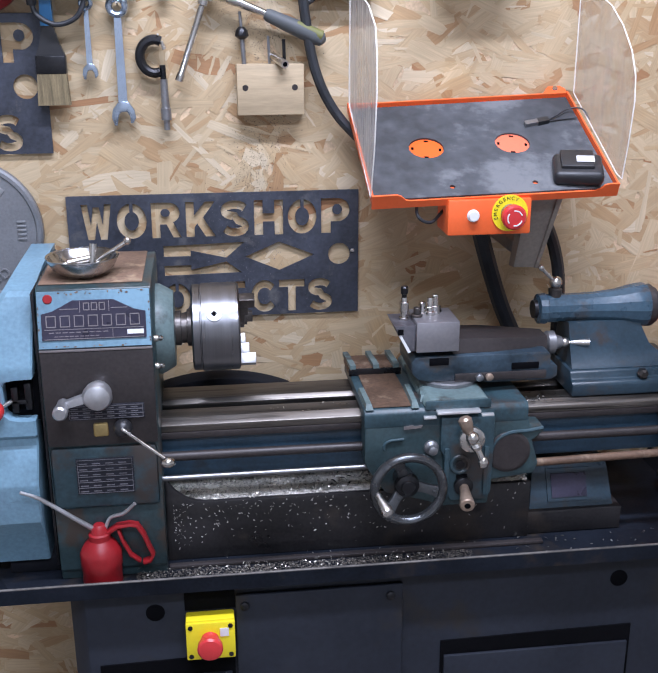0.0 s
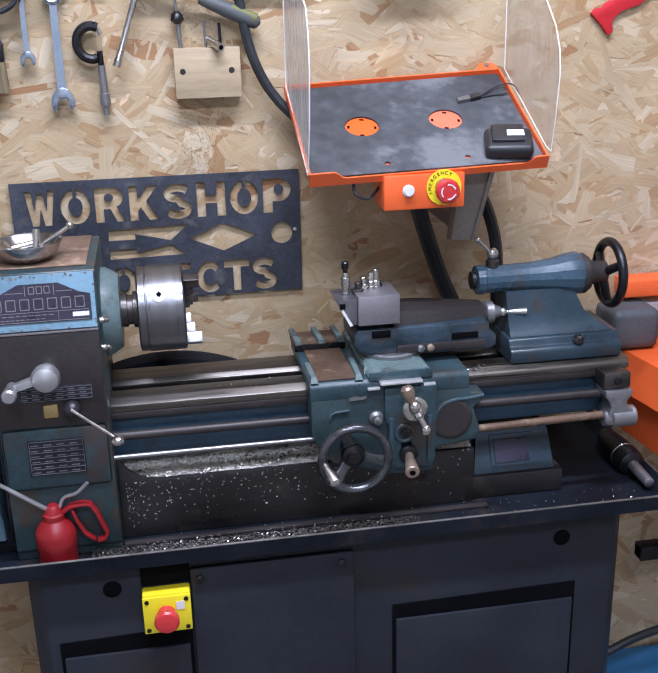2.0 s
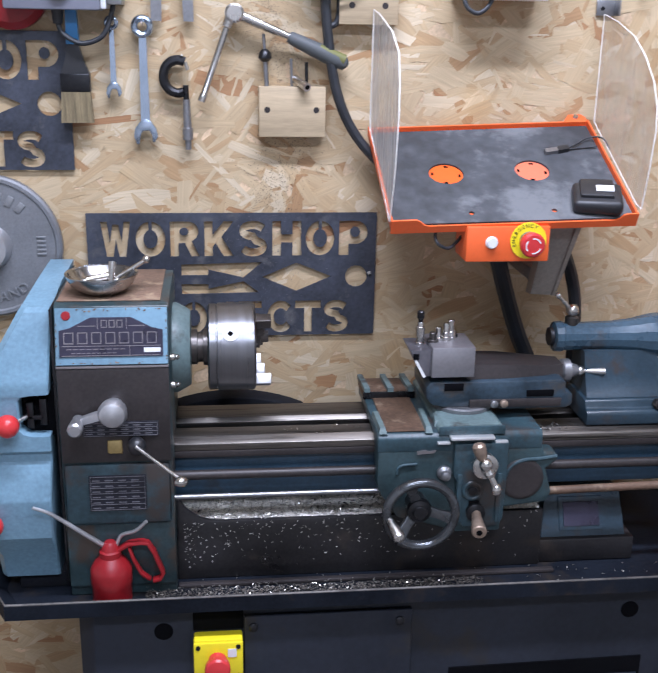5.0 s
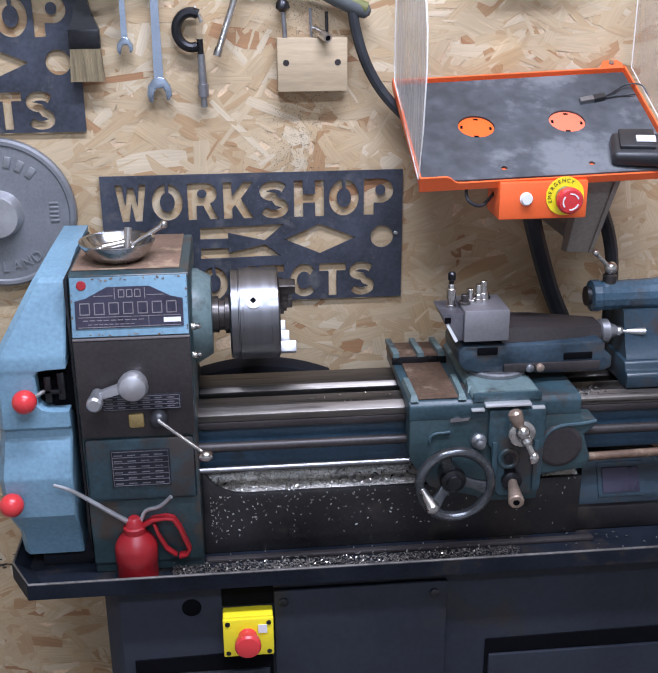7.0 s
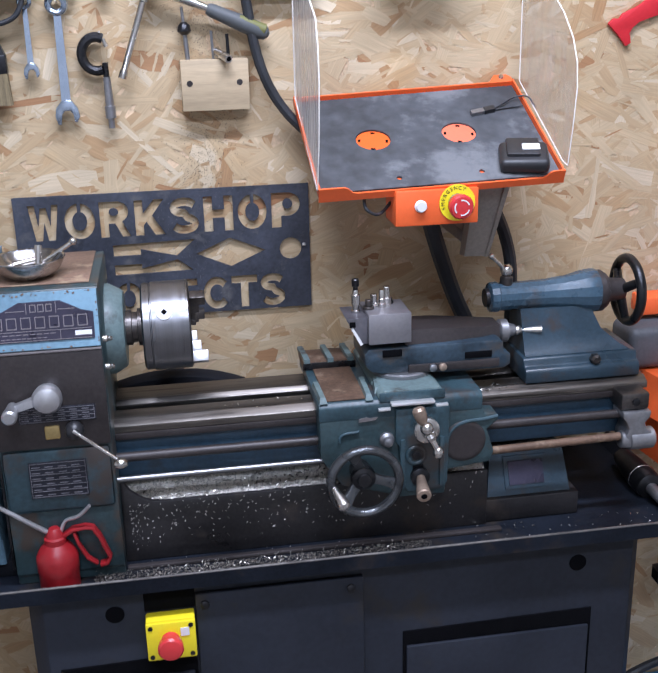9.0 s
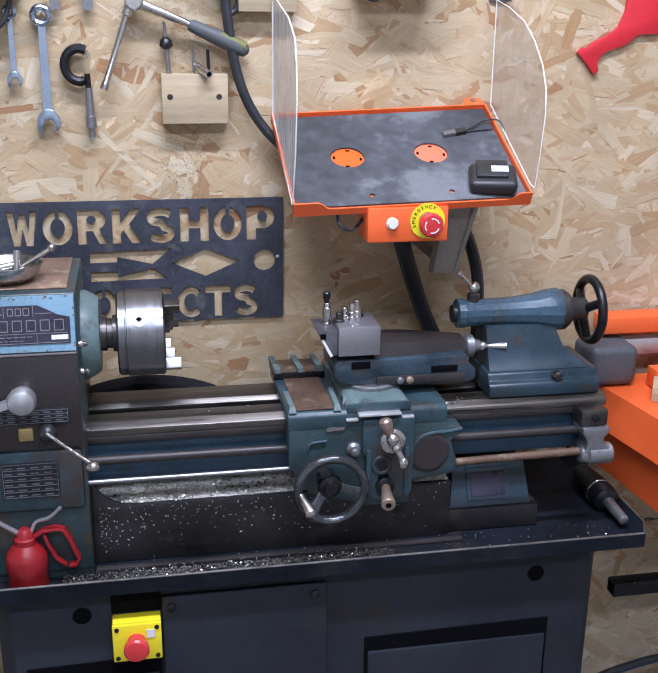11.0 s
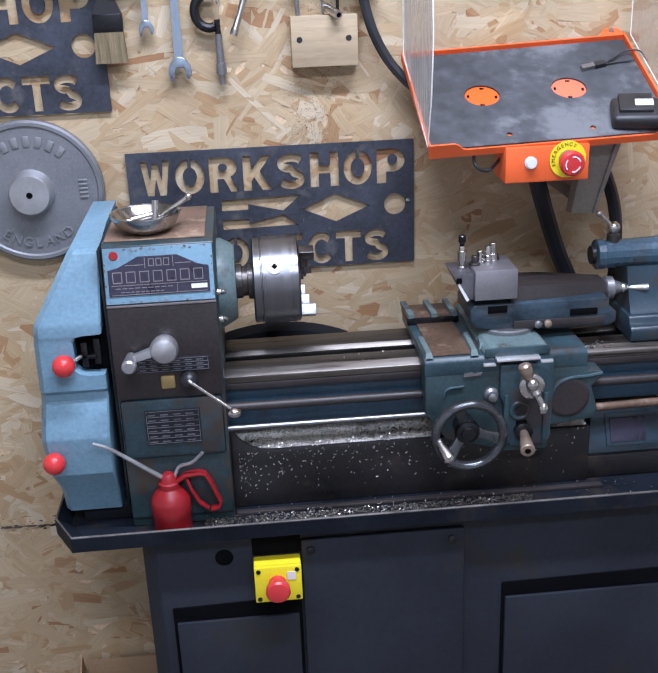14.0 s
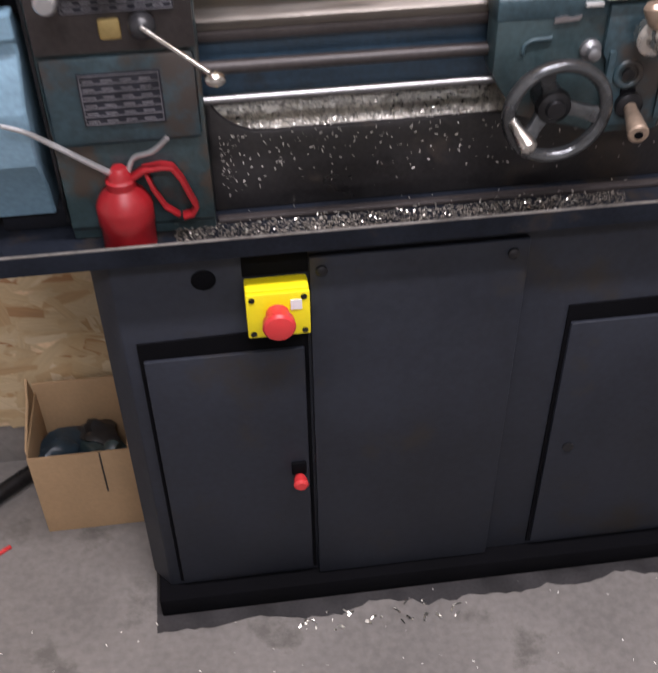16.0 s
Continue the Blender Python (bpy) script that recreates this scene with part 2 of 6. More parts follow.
LEGEND = material("bare metal legend", (0.36, 0.33, 0.33), 0.35, 0.8, var=0.1, bump=0.02)
BRASS = material("aged brass", (0.42, 0.31, 0.13), 0.4, 0.6, var=0.15, bump=0.05)
BEDBLUE = material("dark blue machine paint", (0.020, 0.045, 0.070), 0.42, var=0.35, scale=5, wear=(0.020, 0.022, 0.026), wear_at=0.60, wear_scale=7, bump=0.15)
COMPOUND = material("oily blue-teal casting", (0.024, 0.042, 0.058), 0.4, var=0.5, scale=12, wear=(0.055, 0.048, 0.042), wear_at=0.58, wear_scale=18, bump=0.3)
BARREL = material("rubbed blue machine paint", (0.040, 0.078, 0.110), 0.28, var=0.3, scale=10, wear=(0.05, 0.055, 0.06), wear_at=0.60, wear_scale=15, bump=0.25)
TOPRUST = material("rust-stained brown paint", (0.20, 0.125, 0.085), 0.55, 0.1, var=0.35, scale=6, wear=(0.36, 0.26, 0.17), wear_at=0.60, wear_scale=16, bump=0.25)
SHAFT = material("polished shaft steel", (0.28, 0.28, 0.285), 0.34, 1.0, var=0.15, scale=5, bump=0.03)
WHEEL = material("hand-polished cast iron", (0.10, 0.105, 0.11), 0.27, 0.75, var=0.3, scale=18, bump=0.12)
HOLDER = material("dark grey tool steel", (0.15, 0.145, 0.16), 0.45, 0.7, var=0.2, scale=14, bump=0.1)
TAN = material("tan worn handle", (0.33, 0.245, 0.185), 0.38, 0.55, var=0.25, scale=25, bump=0.1)
SOOT = material("matt black sheet", (0.010, 0.011, 0.015), 0.85, var=0.3, bump=0.05, spec=0.2)
DIMLEGEND = material("dull etched legend", (0.17, 0.165, 0.18), 0.45, 0.5, var=0.3, scale=30, bump=0.02)
GRIT = material("oily grit", (0.15, 0.13, 0.11), 0.6, 0.2, var=0.3, island=0.5)
TRAYPAINT = material("oily black-blue tray paint", (0.009, 0.0115, 0.017), 0.5, spec=0.12, var=0.4, scale=7, wear=(0.032, 0.026, 0.022), wear_at=0.60, wear_scale=9, bump=0.2)
MOTOR = material("dull grey motor casting", (0.085, 0.09, 0.10), 0.6, 0.2, var=0.2, scale=10, bump=0.2)
POST = material("bare beige-grey steel channel", (0.27, 0.235, 0.20), 0.5, 0.3, var=0.2, scale=8, bump=0.1)
FLOOR_GRIME_SHADE = material("black oily floor grime with shade", (0.022, 0.020, 0.021), 0.6, var=0.5, scale=12, bump=0.2)
DATAPLATE = material("blackened data plate", (0.022, 0.023, 0.032), 0.4, 0.4, var=0.3, scale=30, bump=0.03)
JOINT = material("crumbled dark joint", (0.09, 0.075, 0.062), 0.8, var=0.3, scale=20, bump=0.0, island=0.7, spec=0.1)
CARD = material("brown cardboard", (0.42, 0.27, 0.15), 0.8, var=0.1, scale=6, bump=0.08)
CLEAR = clear_material("scratched clear acrylic", (0.74, 0.73, 0.72), 0.72)
CLEAR_FACE = clear_material("hazy clear acrylic", (0.72, 0.64, 0.58), 0.30)
EDGE = material("bright acrylic edge", (0.88, 0.84, 0.78), 0.3, var=0.04, bump=0.0)
SWARF = material("bright swarf", (0.62, 0.59, 0.53), 0.3, 0.9, var=0.2, island=0.35)
CHIPS = material("dirty chips", (0.66, 0.63, 0.58), 0.5, 0.4, var=0.3, island=0.5)


# ---- mesh helpers ----
def smooth(me, angle=35):
    me.polygons.foreach_set("use_smooth", [True] * len(me.polygons))
    me.set_sharp_from_angle(angle=radians(angle))


def thing(name, at, label, category, group=""):
    ob = new(name)
    ob.empty_display_size = 0.02
    ob.location = at
    return tagged(ob, label, category, group)


def place_of(ob):
    at = Vector(ob.location)
    while ob.parent:
        ob = ob.parent
        at += ob.location
    return at


def part(name, bm, mat, parent=None, label="", angle=35):
    """One mesh object of a bmesh in world places, under a thing or a part."""
    at = place_of(parent) if parent else Vector()
    bmesh.ops.recalc_face_normals(bm, faces=bm.faces)
    bmesh.ops.translate(bm, verts=bm.verts, vec=-at)
    me = bpy.data.meshes.new(name)
    bm.to_mesh(me)
    bm.free()
    me.materials.append(mat)
    smooth(me, angle)
    ob = new(name, me)
    ob.parent = parent
    if label:
        tagged(ob, label)
    return ob


def single(name, bm, mat, at, label, category, kind="", group=""):
    """A thing of one mesh, with its origin at its base."""
    ob = part(name, bm, mat)
    ob.data.transform(Matrix.Translation(-Vector(at)))
    ob.location = at
    return tagged(ob, label, category, group, kind)


def merge(bm, extra):
    me = bpy.data.meshes.new("tmp")
    extra.to_mesh(me)
    extra.free()
    bm.from_mesh(me)
    bpy.data.meshes.remove(me)
    return bm


def box(x0, x1, y0, y1, z0, z1, bev=0.002, bm=None, turn=None, seg=2):
    b = bmesh.new()
    bmesh.ops.create_cube(b, size=1)
    bmesh.ops.scale(b, vec=(x1 - x0, y1 - y0, z1 - z0), verts=b.verts)
    if bev:
        bmesh.ops.bevel(b, geom=b.edges[:], offset=bev, segments=seg, affect="EDGES", profile=0.5)
    if turn:
        bmesh.ops.transform(b, matrix=turn, verts=b.verts)
    bmesh.ops.translate(b, vec=((x0 + x1) / 2, (y0 + y1) / 2, (z0 + z1) / 2), verts=b.verts)
    return merge(bm, b) if bm else b


def lathe_turn(profile, origin, axis, bm=None, seg=32):
    """A turned body: profile of (distance along axis, radius)."""
    b = bmesh.new()
    q = Vector(axis).normalized().to_track_quat("Z", "Y").to_matrix()
    rings = []
    for h, r in profile:
        rings.append([b.verts.new(Vector(origin) + q @ Vector((r * math.cos(2 * math.pi * k / seg), r * math.sin(2 * math.pi * k / seg), h))) for k in range(seg)])
    for a, c in zip(rings, rings[1:]):
        for k in range(seg):
            b.faces.new((a[k], a[(k + 1) % seg], c[(k + 1) % seg], c[k]))
    b.faces.new(rings[0][::-1])
    b.faces.new(rings[-1])
    return merge(bm, b) if bm else b


def rod(p0, p1, r, bm=None, r1=None, seg=16, bev=0.0):
    d = Vector(p1) - Vector(p0)
    h = d.length
    r1 = r if r1 is None else r1
    prof = [(0, r - bev), (bev, r), (h - bev, r1), (h, r1 - bev)] if bev else [(0, r), (h, r1)]
    return lathe_turn(prof, p0, d, bm, seg)


def ball(c, r, bm=None, squash=(1, 1, 1)):
    b = bmesh.new()
    bmesh.ops.create_uvsphere(b, u_segments=20, v_segments=12, radius=r)
    bmesh.ops.scale(b, vec=squash, verts=b.verts)
    bmesh.ops.translate(b, vec=c, verts=b.verts)
    return merge(bm, b) if bm else b


def spline(points, steps=6):
    pts = [Vector(p) for p in points]
    pts = [2 * pts[0] - pts[1]] + pts + [2 * pts[-1] - pts[-2]]
    out = []
    for a, b, c, d in zip(pts, pts[1:], pts[2:], pts[3:]):
        for k in range(steps):
            t = k / steps
            out.append(0.5 * (2 * b + (c - a) * t + (2 * a - 5 * b + 4 * c - d) * t * t + (3 * b - a - 3 * c + d) * t ** 3))
    return out + [pts[-2]]


def tube(points, r, bm=None, seg=10, curve=True, radii=None):
    b = bmesh.new()
    pts = spline(points) if curve else [Vector(p) for p in points]
    rings, side = [], None
    for k, p in enumerate(pts):
        d = (pts[min(k + 1, len(pts) - 1)] - pts[max(k - 1, 0)]).normalized()
        side = d.orthogonal().normalized() if side is None else (side - d * side.dot(d)).normalized()
        up = d.cross(side)
        rr = r if radii is None else radii[0] + (radii[1] - radii[0]) * k / (len(pts) - 1)
        rings.append([b.verts.new(p + rr * (math.cos(2 * math.pi * j / seg) * side + math.sin(2 * math.pi * j / seg) * up)) for j in range(seg)])
    for a, c in zip(rings, rings[1:]):
        for j in range(seg):
            b.faces.new((a[j], a[(j + 1) % seg], c[(j + 1) % seg], c[j]))
    b.faces.new(rings[0][::-1])
    b.faces.new(rings[-1])
    return merge(bm, b) if bm else b


def prism(poly, axis, lo, hi, bev=0.0, bm=None):
    """A polygon drawn across an axis and drawn out along it. x: (y, z), y: (x, z), z: (x, y)."""
    b = bmesh.new()
    put = {"x": lambda u, v, w: (w, u, v), "y": lambda u, v, w: (u, w, v), "z": lambda u, v, w: (u, v, w)}[axis]
    a = [b.verts.new(put(u, v, lo)) for u, v in poly]
    c = [b.verts.new(put(u, v, hi)) for u, v in poly]
    k = len(poly)
    b.faces.new(a[::-1])
    b.faces.new(c)
    for i in range(k):
        b.faces.new((a[i], a[(i + 1) % k], c[(i + 1) % k], c[i]))
    bmesh.ops.recalc_face_normals(b, faces=b.faces)
    if bev:
        bmesh.ops.bevel(b, geom=b.edges[:], offset=bev, segments=2, affect="EDGES", profile=0.5)
    return merge(bm, b) if bm else b


def loft(loops, bm=None, cap=True):
    b = bmesh.new()
    rings = [[b.verts.new(p) for p in loop] for loop in loops]
    k = len(rings[0])
    for a, c in zip(rings, rings[1:]):
        for j in range(k):
            b.faces.new((a[j], a[(j + 1) % k], c[(j + 1) % k], c[j]))
    if cap:
        b.faces.new(rings[0][::-1])
        b.faces.new(rings[-1])
    return merge(bm, b) if bm else b


def torus(c, axis, big, small, bm=None, seg=40, ring=12, flat=1.0):
    b = bmesh.new()
    q = Vector(axis).normalized().to_track_quat("Z", "Y").to_matrix()
    rows = []
    for i in range(seg):
        a = 2 * math.pi * i / seg
        rows.append([b.verts.new(Vector(c) + q @ Vector(((big + small * math.cos(2 * math.pi * j / ring)) * math.cos(a), (big + small * math.cos(2 * math.pi * j / ring)) * math.sin(a), flat * small * math.sin(2 * math.pi * j / ring)))) for j in range(ring)])
    for i in range(seg):
        for j in range(ring):
            b.faces.new((rows[i][j], rows[(i + 1) % seg][j], rows[(i + 1) % seg][(j + 1) % ring], rows[i][(j + 1) % ring]))
    return merge(bm, b) if bm else b


def flat_shape(loops, thick):
    """A sheet cut out of closed outlines in (x, z), holes inside; it lies in y from 0 to -thick."""
    cu = bpy.data.curves.new("outline", "CURVE")
    cu.dimensions, cu.fill_mode, cu.extrude = "2D", "BOTH", thick / 2
    for loop in loops:
        s = cu.splines.new("POLY")
        s.points.add(len(loop) - 1)
        for p, (u, v) in zip(s.points, loop):
            p.co = (u, v, 0, 1)
        s.use_cyclic_u = True
    ob = new("outline", cu)
    me = bpy.data.meshes.new_from_object(ob.evaluated_get(bpy.context.evaluated_depsgraph_get()))
    bpy.data.objects.remove(ob)
    bm = bmesh.new()
    bm.from_mesh(me)
    bpy.data.meshes.remove(me)
    bmesh.ops.transform(bm, matrix=pose(0, -thick / 2, 0, 90, 0, 0), verts=bm.verts)
    return bm


def thick(line, w):
    """A closed outline of a stroke of width w along a line."""
    left, right = [], []
    for k, p in enumerate(line):
        a, b = Vector(line[max(k - 1, 0)]), Vector(line[min(k + 1, len(line) - 1)])
        d = (b - a).normalized()
        left.append((p[0] - d.y * w / 2, p[1] + d.x * w / 2))
        right.append((p[0] + d.y * w / 2, p[1] - d.x * w / 2))
    return left + right[::-1]


# ---- the room ----
def solid(name, x0, x1, y0, y1, z0, z1, mat, label):
    return tagged(part(name, box(x0, x1, y0, y1, z0, z1, 0), mat), label, name.split("_")[0], "", "structure")


solid("floor", -3.2, 3.2, -4.2, 0.3, -0.1, 0.0, CONCRETE, "worn grey concrete workshop floor")
wall = solid("wall_north", -3.2, 3.2, 0.0, 0.2, 0.11, 3.3, OSB, "wall lined with pale oriented strand board")
solid("wall_plinth", -3.2, 3.2, 0.006, 0.2, 0.0, 0.11, CONCRETE, "low concrete plinth under the board wall")
solid("wall_south", -3.2, 3.2, -4.4, -4.2, 0.0, 3.3, PLASTER, "plain white wall")
solid("wall_west", -3.4, -3.2, -4.4, 0.2, 0.0, 3.3, PLASTER, "plain white wall")
solid("wall_east", 3.2, 3.4, -4.4, 0.2, 0.0, 3.3, PLASTER, "plain white wall")
tagged(part("ceiling", box(-3.4, 3.4, -4.4, 0.2, 3.3, 3.4, 0), PLASTER), "plain white ceiling", "ceiling", "", "structure")


def osb_strands():
    """Flat irregular wood strands pressed into the face of the board wall."""
    rnd = random.Random(4)
    verts, faces, uvs = [], [], []
    for layer, count in enumerate((3200, 3600, 4200, 2600)):
        for _ in range(count):
            cx, cz = rnd.uniform(-1.45, 1.45), rnd.uniform(0.13, 2.15)
            length, width = rnd.uniform(0.04, 0.15), rnd.uniform(0.009, 0.038)
            if layer == 3:
                length, width = rnd.uniform(0.012, 0.05), rnd.uniform(0.003, 0.010)
            turn = rnd.gauss(0, 0.55) + (0 if rnd.random() < 0.75 else rnd.uniform(-1.6, 1.6))
            top = [(u * length, (0.5 + rnd.uniform(-0.16, 0.10)) * width * (0.75 if abs(u) > 0.45 else 1)) for u in (-0.5, -0.25, 0.0, 0.25, 0.5)]
            low = [(u * length + rnd.uniform(-0.006, 0.006), -(0.5 + rnd.uniform(-0.16, 0.10)) * width * (0.75 if abs(u) > 0.45 else 1)) for u in (0.5, 0.25, 0.0, -0.25, -0.5)]
            out = 0.0004 + layer * 0.0002 + rnd.random() * 0.0005
            tu, tv = rnd.gauss(0, 0.003), rnd.gauss(0, 0.008)
            first = len(verts)
            for u, v in top + low:
                verts.append((cx + u * math.cos(turn) - v * math.sin(turn), -max(out + u * tu + v * tv, 0.0002), cz + u * math.sin(turn) + v * math.cos(turn)))
                uvs.append((u, v))
            faces.append(tuple(range(first, first + 10)))
    me = bpy.data.meshes.new("strand")
    me.from_pydata(verts, [], faces)
    layer = me.uv_layers.new(name="grain")
    layer.data.foreach_set("uv", [c for f in me.polygons for i in f.vertices for c in uvs[i]])
    me.materials.append(STRAND)
    ob = new("strand", me)
    ob.parent = wall
    return tagged(ob, "pale tan and orange-brown pressed wood strands", "", "", "stuff")


osb_strands()


def board_joint():
    """A ragged joint between two boards: a broken dark line with crumbled edges."""
    rnd = random.Random(8)
    verts, faces = [], []
    for k in range(900):
        x = rnd.uniform(-1.4, 1.4)
        line = k < 330
        z = 0.589 + rnd.gauss(0, 0.0012 if line else 0.008)
        r = rnd.uniform(0.002, 0.006) if line else rnd.uniform(0.0008, 0.004)
        w = 2.6 if line else 1.5
        first, n_ = len(verts), 7
        for j in range(n_):
            a, q = 6.283 * j / n_, rnd.uniform(0.5, 1.2)
            verts.append((x + r * w * q * math.cos(a), -0.0030 - 0.0004 * rnd.random(), z + 0.6 * r * q * math.sin(a)))
        faces.append(tuple(range(first, first + n_)))
    me = bpy.data.meshes.new("board_joint")
    me.from_pydata(verts, [], faces)
    me.materials.append(JOINT)
    ob = new("board_joint", me)
    ob.parent = wall
    return tagged(ob, "dark ragged joint between two boards", "", "", "stuff")


board_joint()

# ---- lathe stand and tray ----
stand = thing("lathe_stand", (0.0, -0.2, 0.0), "dark grey sheet-steel cabinet stand under the lathe", "cabinet")
prof = [(-0.56, -0.02), (-0.56, -0.335), (-0.531, -0.37), (0.545, -0.37), (0.572, -0.335), (0.572, -0.02)]
part("body", prism(prof, "z", 0.045, 0.766, 0.003), CABINET, stand)
# Rail added in black where the stand's foot is only a shaded recess.
part("plinth", box(-0.552, 0.562, -0.402, -0.03, 0.0, 0.046, 0.004), BLACK, stand, "black rail in place of the shaded recess under the stand")


def door(name, x0, x1, z0, z1, label):
    """A sheet-steel door with a finger slot above it."""
    # Black sheet on the face paints the shade of the gap and slot.
    rim = flat_shape([[(x0 - 0.006, z0 - 0.006), (x1 + 0.006, z0 - 0.006), (x1 + 0.006, z1 + 0.035), (x0 - 0.006, z1 + 0.03)]], 0.003)
    bmesh.ops.translate(rim, vec=(0, -0.3702, 0), verts=rim.verts)
    gap = part("door_gap_shade", rim, BLACK, stand, "black sheet as shade in the gap round the door")
    d = part(name, box(x0, x1, -0.379, -0.371, z0, z1, 0.002), CABINET, stand, label)
    return d


ld = door("door", -0.507, -0.281, 0.065, 0.582, "dark grey steel door of the stand")
rd = door("door", 0.109, 0.463, 0.065, 0.578, "dark grey steel door of the stand")
part("front_panel", box(-0.271, 0.028, -0.383, -0.371, 0.05, 0.742, 0.003), CABINET, stand, "flat dark grey bolted front panel")
for x, z in ((-0.255, 0.722), (0.005, 0.722)):
    part("bolt", lathe_turn([(0, 0.008), (0.004, 0.008), (0.006, 0.005)], (x, -0.383, z), (0, -1, 0), seg=12), BLACKOX, stand)
for x in (-0.411, 0.437):
    part("hole", lathe_turn([(0, 0.0165), (0.0015, 0.0165), (0.002, 0.014)], (x, -0.3702, 0.713), (0, -1, 0)), BLACK, stand, "round dark access hole")
# Black plate paints the shade of the recess over the switch.
part("slot_shadow", box(-0.360, -0.272, -0.374, -0.368, 0.714, 0.765, 0.001), BLACK, stand, "black plate as shade in the cut-out behind the stop switch")
part("latch", box(-0.309, -0.286, -0.384, -0.378, 0.318, 0.345, 0.002), BLACK, ld, "black latch opening")
part("lock_knob", lathe_turn([(0, 0.006), (0.012, 0.011), (0.022, 0.012), (0.026, 0.008)], (-0.297, -0.379, 0.313), (0, -1, 0)), RED, ld, "red door knob")
part("keyhole", lathe_turn([(0, 0.009), (0.003, 0.009), (0.004, 0.005)], (0.142, -0.379, 0.311), (0, -1, 0)), BLACKOX, rd, "small round key lock")

tray = thing("chip_tray", (0.0, -0.2, 0.745), "black oily chip tray on the stand with a folded rim", "tray")
rim_out = [(-0.705, 0.0), (-0.705, -0.335), (-0.668, -0.403), (0.635, -0.403), (0.655, -0.36), (0.655, 0.0)]


def inset(poly, d):
    cx, cy = -0.03, -0.19
    return [(x + d * (1 if x < cx else -1), y + (d if y < cy else 0)) for x, y in poly]


def ring_at(poly, z):
    return [(x, y, z) for x, y in poly]


pan = loft([ring_at(inset(rim_out, 0.022), 0.775), ring_at(rim_out, 0.7985), ring_at(inset(rim_out, -0.002), 0.7975), ring_at(inset(rim_out, -0.002), 0.7705), ring_at(inset(rim_out, 0.006), 0.7665)])
part("pan", pan, TRAYPAINT, tray, "oil-black sheet steel pan", 20)
part("rim", tube([(x, y, 0.7990) for x, y in rim_out], 0.0022, seg=8, curve=False), TRAYEDGE, tray, "worn shiny rim edge")
part("inner_step", box(-0.384, 0.30, -0.336, -0.322, 0.774, 0.782, 0.003), BROWN, tray, "worn raised bead along the tray")

# ---- stop switch on the stand ----
stop = thing("stop_switch", (-0.3165, -0.372, 0.640), "yellow box with a red mushroom stop button on the stand", "switch")
part("housing", box(-0.359, -0.274, -0.403, -0.3722, 0.638, 0.712, 0.004), YELLOW, stop)
part("lid", box(-0.359, -0.274, -0.412, -0.4035, 0.638, 0.712, 0.0025), YELLOW, stop)
for x in (-0.351, -0.282):
    for z in (0.646, 0.704):
        part("screw", lathe_turn([(0, 0.0042), (0.002, 0.0042)], (x, -0.4115, z), (0, -1, 0), seg=12), BLACKOX, stop)
part("collar", lathe_turn([(0, 0.016), (0.012, 0.014)], (-0.318, -0.4115, 0.678), (0, -1, 0)), RED, stop)
part("button", lathe_turn([(0, 0.014), (0.006, 0.0215), (0.016, 0.022), (0.02, 0.019), (0.0215, 0.012), (0.022, 0.001)], (-0.318, -0.423, 0.677), (0, -1, 0)), RED, stop, "red mushroom button")
part("sticker", box(-0.300, -0.285, -0.4135, -0.4123, 0.684, 0.700, 0), WHITE, stop, "small white sticker with unreadable print")

# ---- the lathe ----
lathe = thing("lathe", (0.0, -0.2, 0.7755), "old teal and light blue metalworking lathe, oily and chipped", "lathe")

hs = [(-0.343, 0.7755), (-0.343, 0.790), (-0.348, 0.796), (-0.353, 0.900), (-0.355, 1.03), (-0.357, 1.202), (-0.336, 1.296), (-0.325, 1.300), (-0.115, 1.300), (-0.10, 1.285), (-0.10, 0.7755)]
head = part("headstock", prism(hs, "x", -0.568, -0.386, 0.003), TEAL_DK, lathe, "teal cast headstock with oil stains")
part("top_plate", box(-0.564, -0.400, -0.322, -0.118, 1.3003, 1.3022, 0.0008), TOPRUST, head, "rust-brown worn top of the headstock")
fp = loft([[(x, y, z) for x, y, z in ((-0.565, -0.3575 - dy, 1.206), (-0.389, -0.3575 - dy, 1.206), (-0.389, -0.3375 - dy, 1.294), (-0.565, -0.3375 - dy, 1.294))] for dy in (0, 0.003)])
part("blue_panel", fp, SKY, head, "light blue upper panel with chipped edge")
part("speed_panel", box(-0.566, -0.388, -0.3605, -0.352, 1.035, 1.199, 0.002), BROWN, head, "oil-browned steel control panel")
part("edge_strip", box(-0.566, -0.388, -0.3615, -0.352, 1.1995, 1.2035, 0.001), LEGEND, head, "bright worn edge strip")
part("lower_panel", box(-0.565, -0.391, -0.3595, -0.350, 0.919, 1.031, 0.007), TEAL, head, "teal lower door of the headstock")
part("red_spot", lathe_turn([(0, 0.0075), (0.001, 0.0065)], (-0.548, -0.3435, 1.283), (0, -0.97, 0.23), seg=14), REDPAINT, head, "chip of old red paint")


